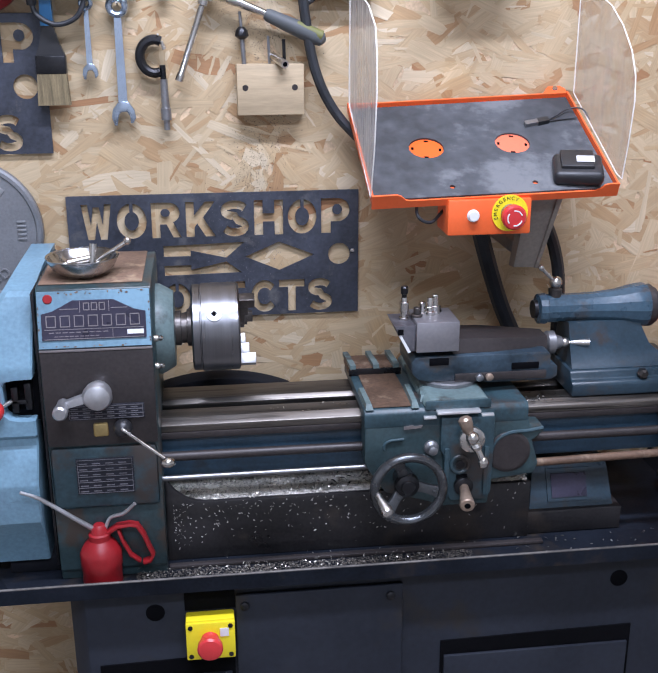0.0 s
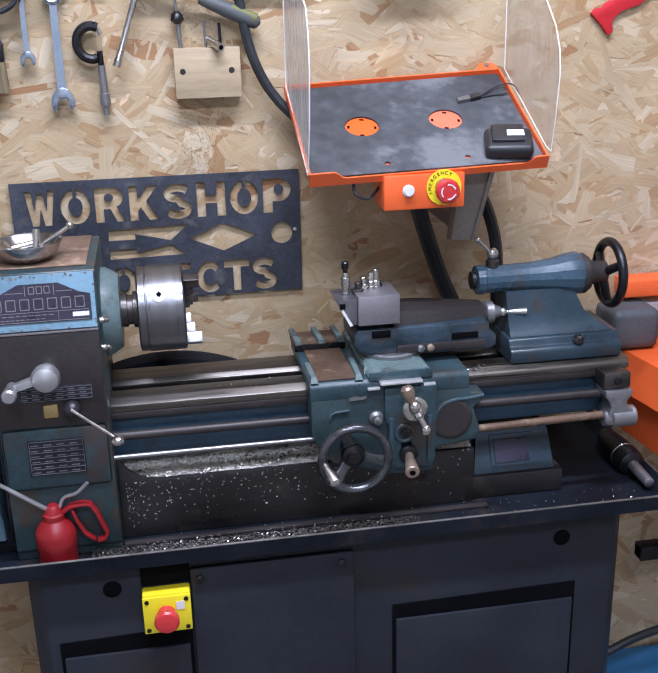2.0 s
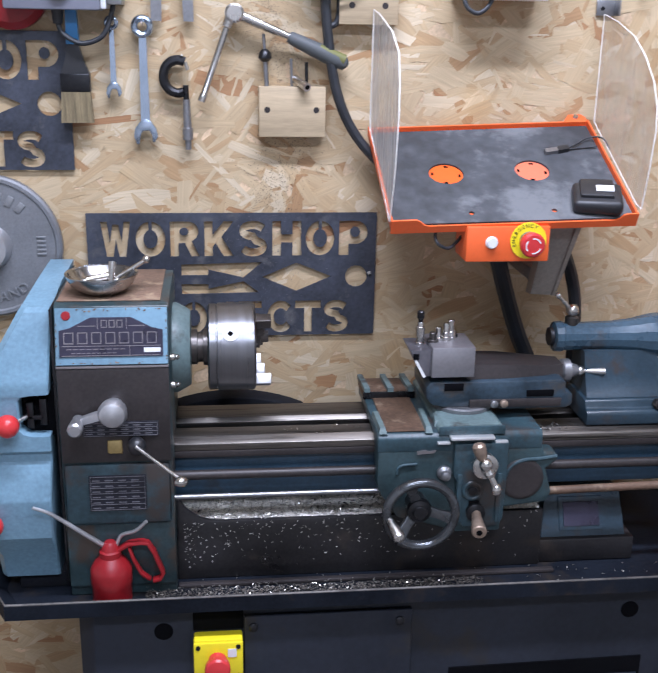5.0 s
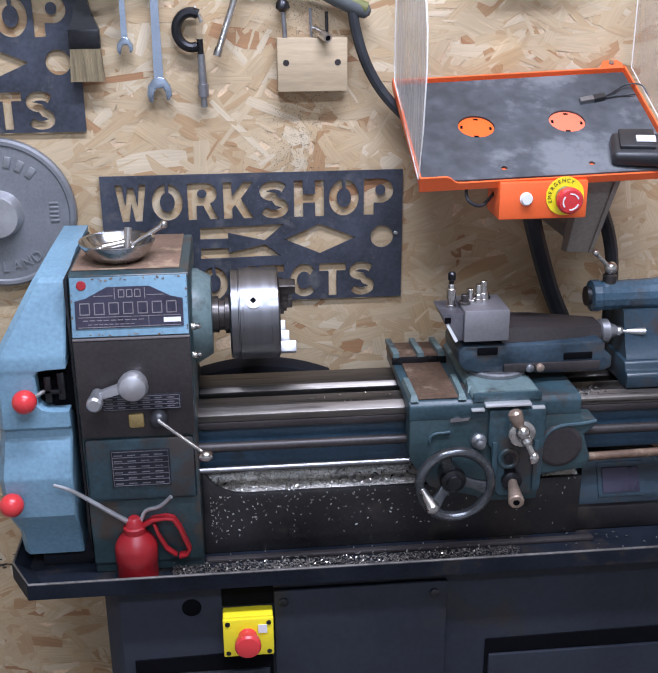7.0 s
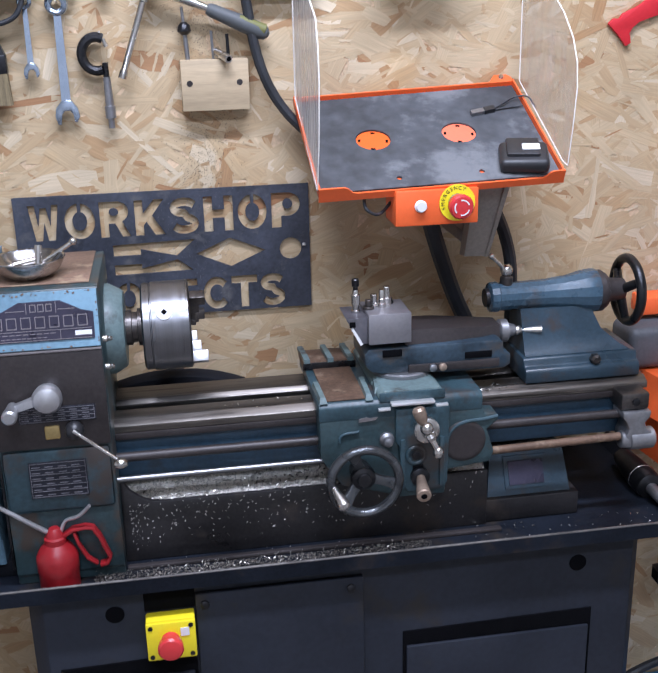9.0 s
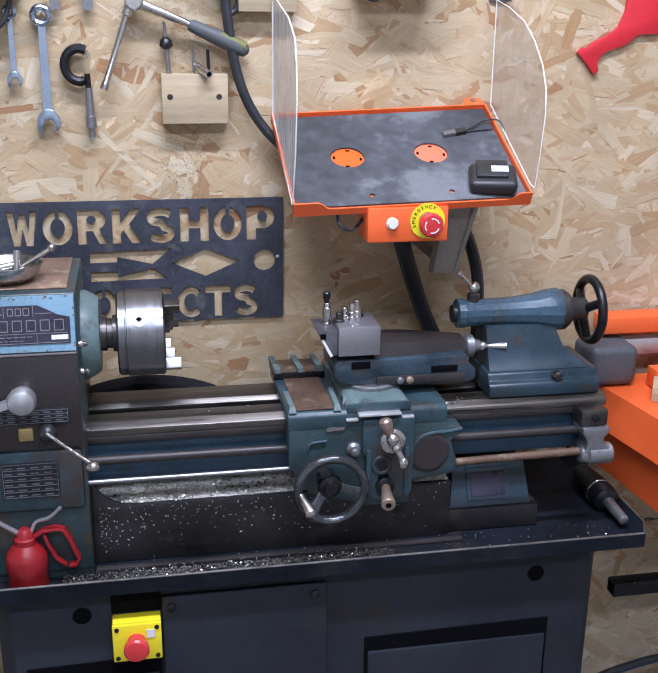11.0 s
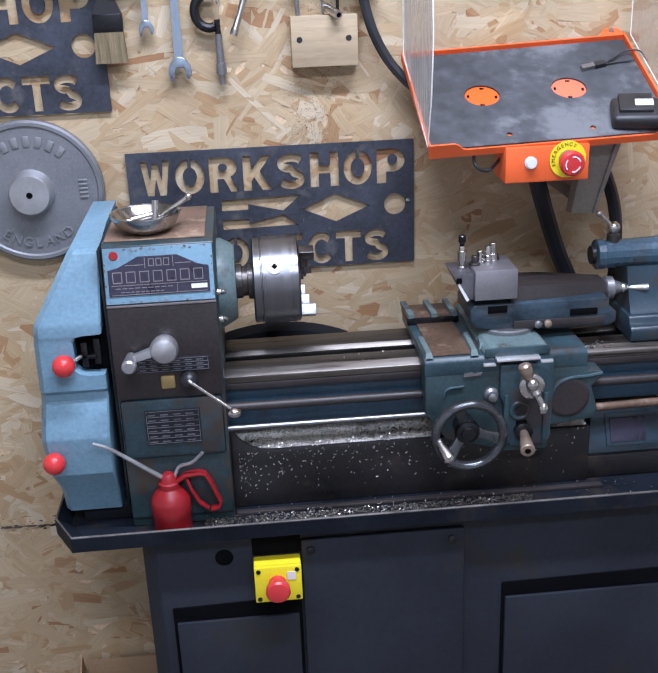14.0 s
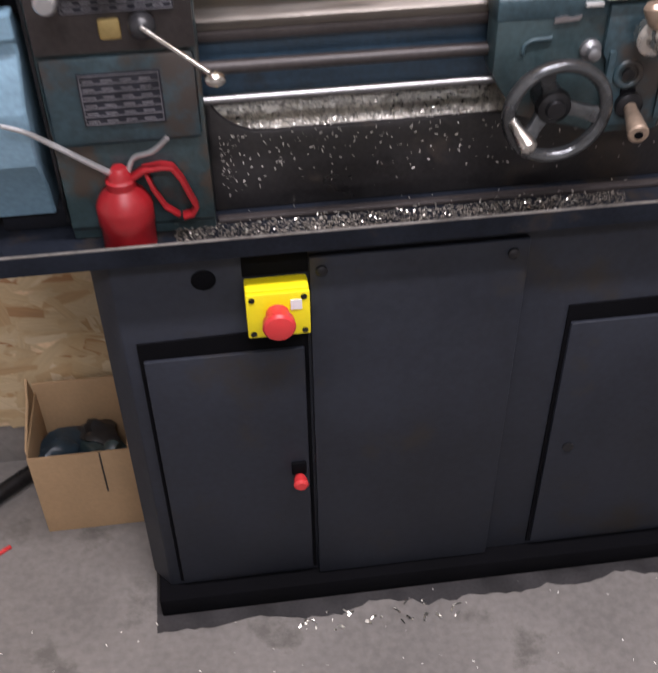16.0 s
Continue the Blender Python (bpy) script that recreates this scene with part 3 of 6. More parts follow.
def paint_chips():
    """Flakes of missing paint along the edges of the headstock and the top of the gear cover."""
    rnd = random.Random(17)
    verts, faces = [], []

    def flake(p, u, v, r):
        k, n_ = len(verts), 6
        for j in range(n_):
            a, q = 6.283 * j / n_, r * rnd.uniform(0.5, 1.3)
            verts.append(tuple(Vector(p) + Vector(u) * q * math.cos(a) * 1.5 + Vector(v) * q * math.sin(a)))
        faces.append(tuple(range(k, k + n_)))

    for _ in range(30):
        edge = rnd.random()
        x = rnd.uniform(-0.564, -0.390)
        z = 1.2935 - 0.004 * rnd.random() ** 2 if edge < 0.55 else 1.207 + 0.003 * rnd.random()
        flake((x, -0.3612 + 0.020 * (z - 1.206) / 0.088, z), (1, 0, 0), (0, 0.22, 0.97), rnd.uniform(0.0005, 0.0017))
    for _ in range(16):
        z = rnd.uniform(1.21, 1.29)
        flake((rnd.choice((-0.5635, -0.3905)), -0.3612 + 0.020 * (z - 1.206) / 0.088, z), (0, 0.22, 0.97), (1, 0, 0), rnd.uniform(0.0005, 0.0014))
    me = bpy.data.meshes.new("paint_wear")
    me.from_pydata(verts, [], faces)
    me.materials.append(RUST)
    ob = new("paint_wear", me)
    ob.parent = head
    ob.location = -place_of(head)
    return tagged(ob, "rusty flakes of missing paint", "", "", "stuff")


paint_chips()


def on_panel(x, z, out):
    k = (z - 1.206) / 0.088
    return (x, -0.3605 + 0.020 * k - out, z)


npoly = [(-0.559, 1.219), (-0.396, 1.219), (-0.396, 1.260), (-0.414, 1.264), (-0.446, 1.280), (-0.510, 1.280), (-0.542, 1.264), (-0.559, 1.260)]
np_plate = part("name_plate", loft([[on_panel(x, z, 0.0) for x, z in npoly], [on_panel(x, z, 0.002) for x, z in npoly]]), PLATE, head, "dark etched maker's plate with plain bars")


def plate_bar(x0, x1, z0, z1, bm):
    return loft([[on_panel(x, z, o) for x, z in ((x0, z0), (x1, z0), (x1, z1), (x0, z1))] for o in (0.0018, 0.0028)], bm)


bars = bmesh.new()


def hollow(x0, x1, z0, z1, t=0.0013):
    """A thin-lined open box on the maker's plate."""
    plate_bar(x0, x1, z0, z0 + t, bars), plate_bar(x0, x1, z1 - t, z1, bars), plate_bar(x0, x0 + t, z0, z1, bars), plate_bar(x1 - t, x1, z0, z1, bars)


for k in range(7):
    hollow(-0.552 + k * 0.0218, -0.5365 + k * 0.0218, 1.2395, 1.2575)
for k in range(3):
    hollow(-0.493 + k * 0.0122, -0.4835 + k * 0.0122, 1.2645, 1.2765)
for x0, x1, z0, z1 in ((-0.555, -0.400, 1.2355, 1.2363), (-0.449, -0.4482, 1.2215, 1.2355), (-0.555, -0.400, 1.2205, 1.2213), (-0.499, -0.498, 1.262, 1.279), (-0.4535, -0.4525, 1.262, 1.279), (-0.530, -0.501, 1.2668, 1.2678), (-0.450, -0.424, 1.2668, 1.2678)):
    plate_bar(x0, x1, z0, z1, bars)
for k in range(9):
    plate_bar(-0.548 + k * 0.0105, -0.540 + k * 0.0105, 1.2305, 1.2316, bars), plate_bar(-0.540 + k * 0.008, -0.534 + k * 0.008, 1.2245, 1.2254, bars)
part("legend", bars, LEGEND, np_plate, "raised bare metal frames and bars")
blank = plate_bar(-0.426, -0.400, 1.2255, 1.2325, bmesh.new())
part("blank_tag", blank, WHITE, np_plate, "pale blank field")


def data_plate(name, x0, x1, z0, z1, y, rows, cols, parent, label):
    p = part(name, box(x0, x1, y - 0.002, y, z0, z1, 0.0006), DATAPLATE, parent, label)
    b = bmesh.new()
    t = 0.0009
    for u in (x0 + 0.002, x1 - 0.003):
        box(u, u + t, y - 0.003, y - 0.0015, z0 + 0.002, z1 - 0.002, 0, b)
    for k in range(rows + 1):
        z = z0 + 0.002 + (z1 - z0 - 0.005) * k / rows
        box(x0 + 0.002, x1 - 0.002, y - 0.003, y - 0.0015, z, z + t, 0, b)
        for c in range(cols if k < rows else 0):
            w = (x1 - x0 - 0.008) / cols
            box(x0 + 0.005 + c * w, x0 + 0.005 + c * w + w * 0.6, y - 0.0028, y - 0.0015, z + 0.003, z + 0.0048, 0, b)
    part("legend", b, DIMLEGEND, p, "rows of unreadable print")
    return p


data_plate("data_plate", -0.525, -0.431, 0.946, 1.0115, -0.3597, 6, 4, head, "dark data plate with rows of unreadable figures")
data_plate("speed_plate", -0.530, -0.407, 1.081, 1.108, -0.3608, 3, 6, head, "narrow dark speed chart plate")
part("sight_glass", box(-0.491, -0.467, -0.364, -0.3607, 1.052, 1.075, 0.003), BRASS, head, "small yellowed oil sight glass")
knob = part("speed_knob", lathe_turn([(0, 0.018), (0.012, 0.022), (0.026, 0.0240), (0.034, 0.020), (0.0385, 0.011), (0.04, 0.001)], (-0.478, -0.3606, 1.131), (0, -1, 0)), ALU, head, "dull aluminium selector knob")
part("arm", loft([[(-0.532, -0.372, 1.110), (-0.485, -0.372, 1.124), (-0.485, -0.372, 1.138), (-0.532, -0.372, 1.122)], [(-0.532, -0.384, 1.110), (-0.485, -0.388, 1.124), (-0.485, -0.388, 1.138), (-0.532, -0.384, 1.122)]]), ALU, knob)
part("small_knob", lathe_turn([(0, 0.009), (0.02, 0.010), (0.034, 0.0120), (0.044, 0.0120), (0.048, 0.009), (0.048, 0.004)], (-0.535, -0.366, 1.114), (0, -1, 0)), ALU, knob, "small aluminium knob")
lev = part("feed_lever", ball((-0.443, -0.372, 1.068), 0.0155), BLACKPL, head, "black lever hub")
part("lever_rod", rod((-0.443, -0.385, 1.072), (-0.372, -0.438, 1.038), 0.0030), STEEL, lev)
part("lever_ball", ball((-0.370, -0.44, 1.034), 0.0095, squash=(1.25, 1, 0.9)), STEEL, lev)


def gear_cover():
    rows = [(0.806, -0.688, -0.322, -0.588), (0.852, -0.690, -0.332, -0.588), (0.902, -0.698, -0.366, -0.587), (0.972, -0.701, -0.377, -0.585), (0.978, -0.701, -0.377, -0.585), (1.036, -0.697, -0.350, -0.583), (1.050, -0.696, -0.352, -0.583),
            (1.058, -0.695, -0.361, -0.582), (1.084, -0.694, -0.362, -0.582), (1.084, -0.694, -0.362, -0.606), (1.088, -0.694, -0.362, -0.620), (1.096, -0.694, -0.362, -0.628), (1.146, -0.692, -0.365, -0.628), (1.154, -0.691, -0.365, -0.622), (1.157, -0.691, -0.366, -0.606), (1.158, -0.691, -0.366, -0.580), (1.174, -0.689, -0.367, -0.579),
            (1.181, -0.686, -0.365, -0.578), (1.282, -0.628, -0.319, -0.574), (1.289, -0.623, -0.309, -0.574), (1.303, -0.615, -0.20, -0.573)]
    loops = []
    for z, xl, yf, xr in rows:
        loops.append([(xl, -0.04, z), (xl, yf + 0.012, z), (xl + 0.010, yf, z), (xr - 0.003, yf, z), (xr, yf + 0.003, z), (xr, -0.04, z)])
    return loft(loops)


cover = part("gear_cover", gear_cover(), SKY, lathe, "light blue sheet-steel gear cover", 25)
for x0, x1, z0, z1 in ((-0.618, -0.590, 1.110, 1.118), (-0.618, -0.607, 1.095, 1.140), (-0.597, -0.586, 1.100, 1.146)):
    part("gear_bracket", box(x0, x1, -0.352, -0.330, z0, z1, 0.002), BLACKOX, cover, "dull steel bracket inside the cut-out")
# Black box gives the cut-out its dark inside, shade put into the colour.
part("cover_inside_shade", box(-0.66, -0.570, -0.335, -0.06, 1.075, 1.16, 0.002), BLACK, cover, "near-black box as shade inside the cut-out")
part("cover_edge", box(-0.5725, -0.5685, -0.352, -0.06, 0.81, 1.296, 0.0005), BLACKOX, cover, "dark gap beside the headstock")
k1 = part("knob_stem", rod((-0.616, -0.345, 1.116), (-0.642, -0.374, 1.110), 0.004), STEEL, cover)
part("red_knob", ball((-0.644, -0.380, 1.1115), 0.0190), RED, k1, "glossy red ball knob")
k2 = part("knob_stem", rod((-0.681, -0.34, 0.936), (-0.681, -0.380, 0.937), 0.004), STEEL, cover)
part("red_knob", ball((-0.681, -0.388, 0.938), 0.0190), RED, k2, "glossy red ball knob")
part("cover_foot", box(-0.660, -0.569, -0.312, -0.05, 0.7755, 0.806, 0.003), SOOT, lathe, "dark foot under the gear cover")

AX, AZ = -0.2, 1.18
part("spindle_flange", lathe_turn([(0, 0.080), (0.006, 0.080), (0.024, 0.070), (0.030, 0.066), (0.031, 0.03)], (-0.386, AX, AZ), (1, 0, 0), seg=48), PALE_TEAL, lathe, "pale teal spindle bearing flange")
part("spindle", lathe_turn([(0, 0.031), (0.012, 0.031), (0.013, 0.027), (0.022, 0.027), (0.023, 0.033), (0.034, 0.033)], (-0.357, AX, AZ), (1, 0, 0)), DARKSTEEL, lathe)
chuck = part("chuck", lathe_turn([(0, 0.072), (0.003, 0.0765), (0.014, 0.0765), (0.015, 0.0755), (0.0165, 0.0755), (0.0175, 0.078), (0.080, 0.078), (0.083, 0.075), (0.083, 0.02), (0.07, 0.018)], (-0.326, AX, AZ), (1, 0, 0), seg=64), TURNED, lathe, "bright three-jaw chuck with a key socket")
sock = lathe_turn([(0, 0.0135), (0.0015, 0.0135), (0.002, 0.0115)], (-0.287, AX - 0.0778 * 0.83, AZ + 0.0778 * 0.56), (0, -0.83, 0.56))
sk = part("key_socket", sock, WHITE, chuck, "bright ring of the chuck key socket")
part("socket_hole", lathe_turn([(0, 0.0056), (0.0006, 0.0054)], (-0.287, AX - 0.0798 * 0.83, AZ + 0.0798 * 0.56), (0, -0.83, 0.56), seg=4), BLACK, sk, "square dark socket")
for ang in (238, 358, 118):
    c, s = math.cos(radians(ang)), math.sin(radians(ang))
    j = bmesh.new()
    for r0, r1, x1 in ((0.016, 0.034, 0.010), (0.034, 0.052, 0.016), (0.052, 0.071, 0.027)):
        q = box(-0.245, -0.243 + x1, -0.009, 0.009, r0, r1, 0.001)
        bmesh.ops.transform(q, matrix=Matrix.Translation((0, AX, AZ)) @ Matrix(((1, 0, 0, 0), (0, s, c, 0), (0, -c, s, 0), (0, 0, 0, 1))), verts=q.verts)
        merge(j, q)
    # Lit front jaw in pale metal, the two shaded ones in dark steel.
    part("jaw", j, ALU if ang == 238 else DARKSTEEL, chuck, "stepped chuck jaw toned by how light falls")

for z in (1.208, 1.160):
    part("oil_nipple", lathe_turn([(0, 0.006), (0.006, 0.006), (0.008, 0.004), (0.012, 0.005), (0.015, 0.002)], (-0.386, -0.335, z), (1, 0, 0), seg=12), STEEL, head, "small bright oil nipple")

# bed, ways and rods
part("bed", prism([(-0.290, 0.936), (-0.290, 1.021), (-0.24, 1.021), (-0.24, 0.995), (-0.20, 0.995), (-0.20, 1.021), (-0.13, 1.021), (-0.125, 0.936), (-0.15, 0.930), (-0.27, 0.930)], "x", -0.387, 0.575, 0.003), BEDBLUE, lathe, "dark blue cast bed with oily streaks")
part("front_way", prism([(-0.296, 1.022), (-0.296, 1.034), (-0.280, 1.043), (-0.243, 1.043), (-0.238, 1.034), (-0.236, 1.022)], "x", -0.386, 0.584, 0.001), WAY, lathe, "worn bright front way of the bed")
part("rear_way", prism([(-0.205, 1.022), (-0.205, 1.036), (-0.196, 1.043), (-0.137, 1.043), (-0.130, 1.034), (-0.128, 1.022)], "x", -0.386, 0.584, 0.001), WAY, lathe, "worn bright rear way of the bed")
part("rack", box(-0.386, 0.56, -0.2985, -0.291, 1.010, 1.0215, 0.001), BROWN, lathe, "brown gear rack under the front way")
part("lead_screw", rod((-0.386, -0.312, 0.984), (0.53, -0.312, 0.982), 0.0085), BROWN, lathe, "dark oily lead screw")
part("feed_shaft", rod((-0.396, -0.333, 0.953), (0.0, -0.333, 0.953), 0.0052), SHAFT, lathe, "bright polished feed shaft")
part("shaft_collar", rod((-0.400, -0.333, 0.953), (-0.388, -0.333, 0.953), 0.0085, bev=0.002), STEEL, lathe)
part("feed_shaft", rod((0.24, -0.333, 0.941), (0.53, -0.330, 0.945), 0.0075), RUST, lathe, "brown rusty length of the feed shaft")
bb = part("bed_bracket", box(0.516, 0.570, -0.338, -0.285, 0.998, 1.030, 0.005), DARKSTEEL, lathe, "dark bolted bracket at the end of the bed")
part("bolt", lathe_turn([(0, 0.007), (0.004, 0.007), (0.005, 0.004)], (0.543, -0.338, 1.014), (0, -1, 0), seg=12), BLACKOX, bb)
br = part("end_bracket", prism([(0.518, 0.997), (0.573, 0.997), (0.571, 0.984), (0.562, 0.974), (0.566, 0.962), (0.580, 0.952), (0.580, 0.926), (0.526, 0.926), (0.526, 0.950), (0.532, 0.962), (0.526, 0.976), (0.519, 0.984)], "y", -0.345, -0.295, 0.004), GREYSTEEL, lathe, "grey cast end bracket")
part("bearing", lathe_turn([(0, 0.014), (0.002, 0.0165), (0.012, 0.0165), (0.013, 0.012), (0.016, 0.012), (0.017, 0.0205), (0.062, 0.0205), (0.066, 0.016)], (0.520, -0.330, 0.938), (1, 0, 0)), GREYSTEEL, br)
foot = part("bed_foot", loft([[(0.284, -0.292, 0.824), (0.446, -0.292, 0.824), (0.446, -0.03, 0.824), (0.284, -0.03, 0.824)], [(0.287, -0.284, 0.845), (0.444, -0.284, 0.845), (0.444, -0.03, 0.845), (0.287, -0.03, 0.845)], [(0.295, -0.262, 0.893), (0.440, -0.262, 0.893), (0.440, -0.05, 0.893), (0.295, -0.05, 0.893)], [(0.297, -0.258, 0.902), (0.438, -0.258, 0.902), (0.438, -0.06, 0.902), (0.297, -0.06, 0.902)]]), BLUE, lathe, "worn blue cast foot of the bed")
for dy, m, nm, lb, e in ((0.0, BLUE, "plate_frame", "raised blue frame", 0.008), (0.0025, PLATE, "foot_plate", "dark rating plate", 0.0)):
    q = [(0.328 - e, 0.844 - e), (0.396 + e, 0.844 - e), (0.396 + e, 0.884 + e), (0.328 - e, 0.884 + e)]
    part(nm, loft([[(x, -0.2842 + (z - 0.845) * 0.458 - dy - o, z) for x, z in q] for o in (0.0, 0.003)]), m, foot, lb)
part("foot_block", box(0.278, 0.462, -0.300, -0.03, 0.7755, 0.823, 0.004), OILTRAY, lathe, "oil-black block under the foot")
fillet = [(-0.386, 0.7755), (-0.386, 0.940)] + [(-0.313 + 0.073 * math.cos(radians(a)), 0.962 + 0.073 * math.sin(radians(a))) for a in range(196, 271, 12)] + [(0.279, 0.889), (0.279, 0.7755)]
part("riser", prism(fillet, "y", -0.305, -0.295, 0.002), OILTRAY, lathe, "oily black riser under the bed")
part("riser_core", box(-0.384, 0.278, -0.294, -0.03, 0.7755, 0.884, 0.003), OILTRAY, lathe)
part("splash_guard", prism([(-0.39, 0.90)] + [(-0.283 + 0.345 * math.cos(radians(a)), 0.697 + 0.345 * math.sin(radians(a))) for a in range(110, 63, -4)] + [(-0.12, 0.90)], "y", -0.10, -0.05, 0.003), SOOT, lathe, "black rounded guard behind the bed")

# carriage
saddle = part("saddle", prism([(-0.346, 1.030), (-0.346, 1.056), (-0.338, 1.0635), (-0.10, 1.0635), (-0.10, 1.0445), (-0.300, 1.0445), (-0.300, 1.030)], "x", -0.039, 0.252, 0.003), TEAL, lathe, "dark teal saddle with scraped top")
part("saddle_top", box(-0.024, 0.046, -0.336, -0.12, 1.0640, 1.0665, 0.001), RUST, saddle, "brown bare top of the saddle wing")


def wiper(x0, x1, y0, y1, h):
    return part("way_wiper", loft([[(x0, y0, 1.064), (x0 + 0.014, y0, 1.064), (x1 + 0.014, y1, 1.064), (x1, y1, 1.064)], [(x0 + 0.002, y0 + 0.006, 1.064 + h), (x0 + 0.011, y0 + 0.006, 1.064 + h), (x1 + 0.011, y1, 1.064 + h), (x1 + 0.002, y1, 1.064 + h)]]), PALE_TEAL, saddle, "pale teal raised strip")


wiper(-0.037, -0.038, -0.344, -0.262, 0.010)
wiper(0.043, 0.046, -0.344, -0.255, 0.010)
wiper(0.064, 0.070, -0.318, -0.262, 0.010)
apron = part("apron", prism([(-0.038, 1.045), (-0.038, 0.965), (-0.030, 0.948), (0.0, 0.905), (0.085, 0.880), (0.105, 0.872), (0.186, 0.872), (0.190, 0.918), (0.268, 0.926), (0.276, 0.945), (0.262, 0.990), (0.283, 1.008), (0.280, 1.019), (0.256, 1.021), (0.251, 1.045)], "y", -0.345, -0.303, 0.004), TEAL_DK, lathe, "dark teal cast apron")
part("apron_boss", lathe_turn([(0, 0.039), (0.002, 0.039), (0.004, 0.036), (0.0045, 0.03)], (0.220, -0.344, 0.972), (0, -1, 0)), BROWN, apron, "brown round clutch boss")
part("cast_rib", tube([(0.187, -0.346, 0.945), (0.188, -0.346, 0.975), (0.199, -0.346, 0.998), (0.222, -0.346, 1.009), (0.252, -0.346, 1.011), (0.280, -0.346, 1.015)], 0.0035, seg=8), TEAL, apron, "raised curved rib")
col_poly = [(0.094, 1.046), (0.094, 0.985), (0.100, 0.975), (0.108, 0.90), (0.116, 0.886), (0.180, 0.886), (0.188, 0.90), (0.190, 0.985), (0.190, 1.046)]
col = part("apron_plate", prism(col_poly, "y", -0.354, -0.344, 0.003), TEAL, apron, "teal cast column of the apron")
part("column_slot", box(0.124, 0.143, -0.357, -0.3535, 0.912, 0.938, 0.001), BLACK, col, "dark slot over the lever")
for z, r in ((0.957, 0.0155),):
    part("socket_ring", torus((0.130, -0.3545, z), (0, 1, 0), r, 0.004, flat=0.8), TEAL, col)
    part("socket_screw", lathe_turn([(0, 0.008), (0.003, 0.008), (0.004, 0.004)], (0.130, -0.354, z), (0, -1, 0), seg=12), BLACKOX, col)
for x in (0.101, 0.172):
    part("column_rib", box(x, x + 0.009, -0.358, -0.3535, 0.895, 0.99, 0.002), TEAL, col)
part("name_strip", prism([(0.030, 1.026), (0.060, 1.028), (0.063, 1.033), (0.050, 1.031), (0.044, 1.034), (0.030, 1.031)], "y", -0.348, -0.3445), LEGEND, apron, "small worn bright label strip")
part("ledge", box(0.085, 0.162, -0.362, -0.346, 1.056, 1.0605, 0.001), WHITESTEEL, saddle, "bright bare steel edge")
for x0, x1 in ((0.064, 0.086), (0.166, 0.188)):
    part("edge_chip", box(x0, x1, -0.353, -0.345, 1.0450, 1.0495, 0.001), WHITESTEEL, saddle, "bare bright corner")
part("hand_grip_arc", tube([(-0.004, -0.347, 0.990), (-0.003, -0.347, 1.000), (0.006, -0.347, 1.006), (0.018, -0.347, 1.007), (0.030, -0.347, 1.008)], 0.0026), TEAL, apron)
part("engage_knob", lathe_turn([(0, 0.013), (0.006, 0.013), (0.010, 0.008), (0.020, 0.008), (0.022, 0.005)], (0.079, -0.345, 0.990), (0, -1, 0)), GREYSTEEL, apron, "worn tan knob")
hw = part("handwheel", torus((0.030, -0.398, 0.938), (0, 1, 0), 0.0595, 0.0082, flat=1.2), WHEEL, lathe, "dark grey cast handwheel")
part("hub", lathe_turn([(0, 0.018), (0.03, 0.020), (0.036, 0.0225), (0.044, 0.020), (0.047, 0.013), (0.051, 0.011)], (0.030, -0.345, 0.938), (0, -1, 0)), BLACKOX, hw)
for a in (110, 230, 350):
    c, s = math.cos(radians(a)), math.sin(radians(a))
    c2, s2 = -s, c
    ring = lambda r, y, w, th: [(0.030 + r * c + w * c2, y - th, 0.938 + r * s + w * s2), (0.030 + r * c + w * c2, y + th, 0.938 + r * s + w * s2), (0.030 + r * c - w * c2, y + th, 0.938 + r * s - w * s2), (0.030 + r * c - w * c2, y - th, 0.938 + r * s - w * s2)]
    sp = loft([ring(0.014, -0.378, 0.0105, 0.006), ring(0.032, -0.386, 0.0085, 0.0055), ring(0.048, -0.394, 0.0105, 0.005), ring(0.058, -0.398, 0.015, 0.004)])
    bmesh.ops.bevel(sp, geom=sp.edges[:], offset=0.003, segments=2, affect="EDGES", profile=0.5)
    part("spoke", sp, WHEEL, hw)
part("crank_handle", lathe_turn([(0, 0.006), (0.006, 0.0075), (0.014, 0.007), (0.036, 0.0115), (0.044, 0.0105), (0.049, 0.004)], (-0.026, -0.400, 0.934), (0.30, -0.80, -0.42)), STEEL, hw, "pale worn crank handle")
cs = part("cross_feed_dial", lathe_turn([(0, 0.011), (0.012, 0.011), (0.013, 0.0215), (0.028, 0.0225), (0.030, 0.020), (0.031, 0.012), (0.05, 0.010)], (0.143, -0.352, 1.0135), (0, -1, 0.02), seg=40), STEEL, lathe, "bright cross-feed dial")
part("handle_grip", lathe_turn([(0, 0.006), (0.006, 0.0095), (0.018, 0.0115), (0.026, 0.0115), (0.030, 0.008)], (0.129, -0.408, 1.040), (-0.30, 0.15, 0.95)), TAN, cs, "worn tan grip")
part("handle_arm", rod((0.131, -0.411, 1.039), (0.151, -0.420, 0.994), 0.0050, r1=0.0062), STEEL, cs)
part("handle_ball", ball((0.1335, -0.413, 1.034), 0.0115), STEEL, cs)
part("handle_collar", lathe_turn([(0, 0.0075), (0.006, 0.0095), (0.012, 0.0075)], (0.138, -0.414, 1.024), (0.4, -0.18, -0.9)), STEEL, cs)
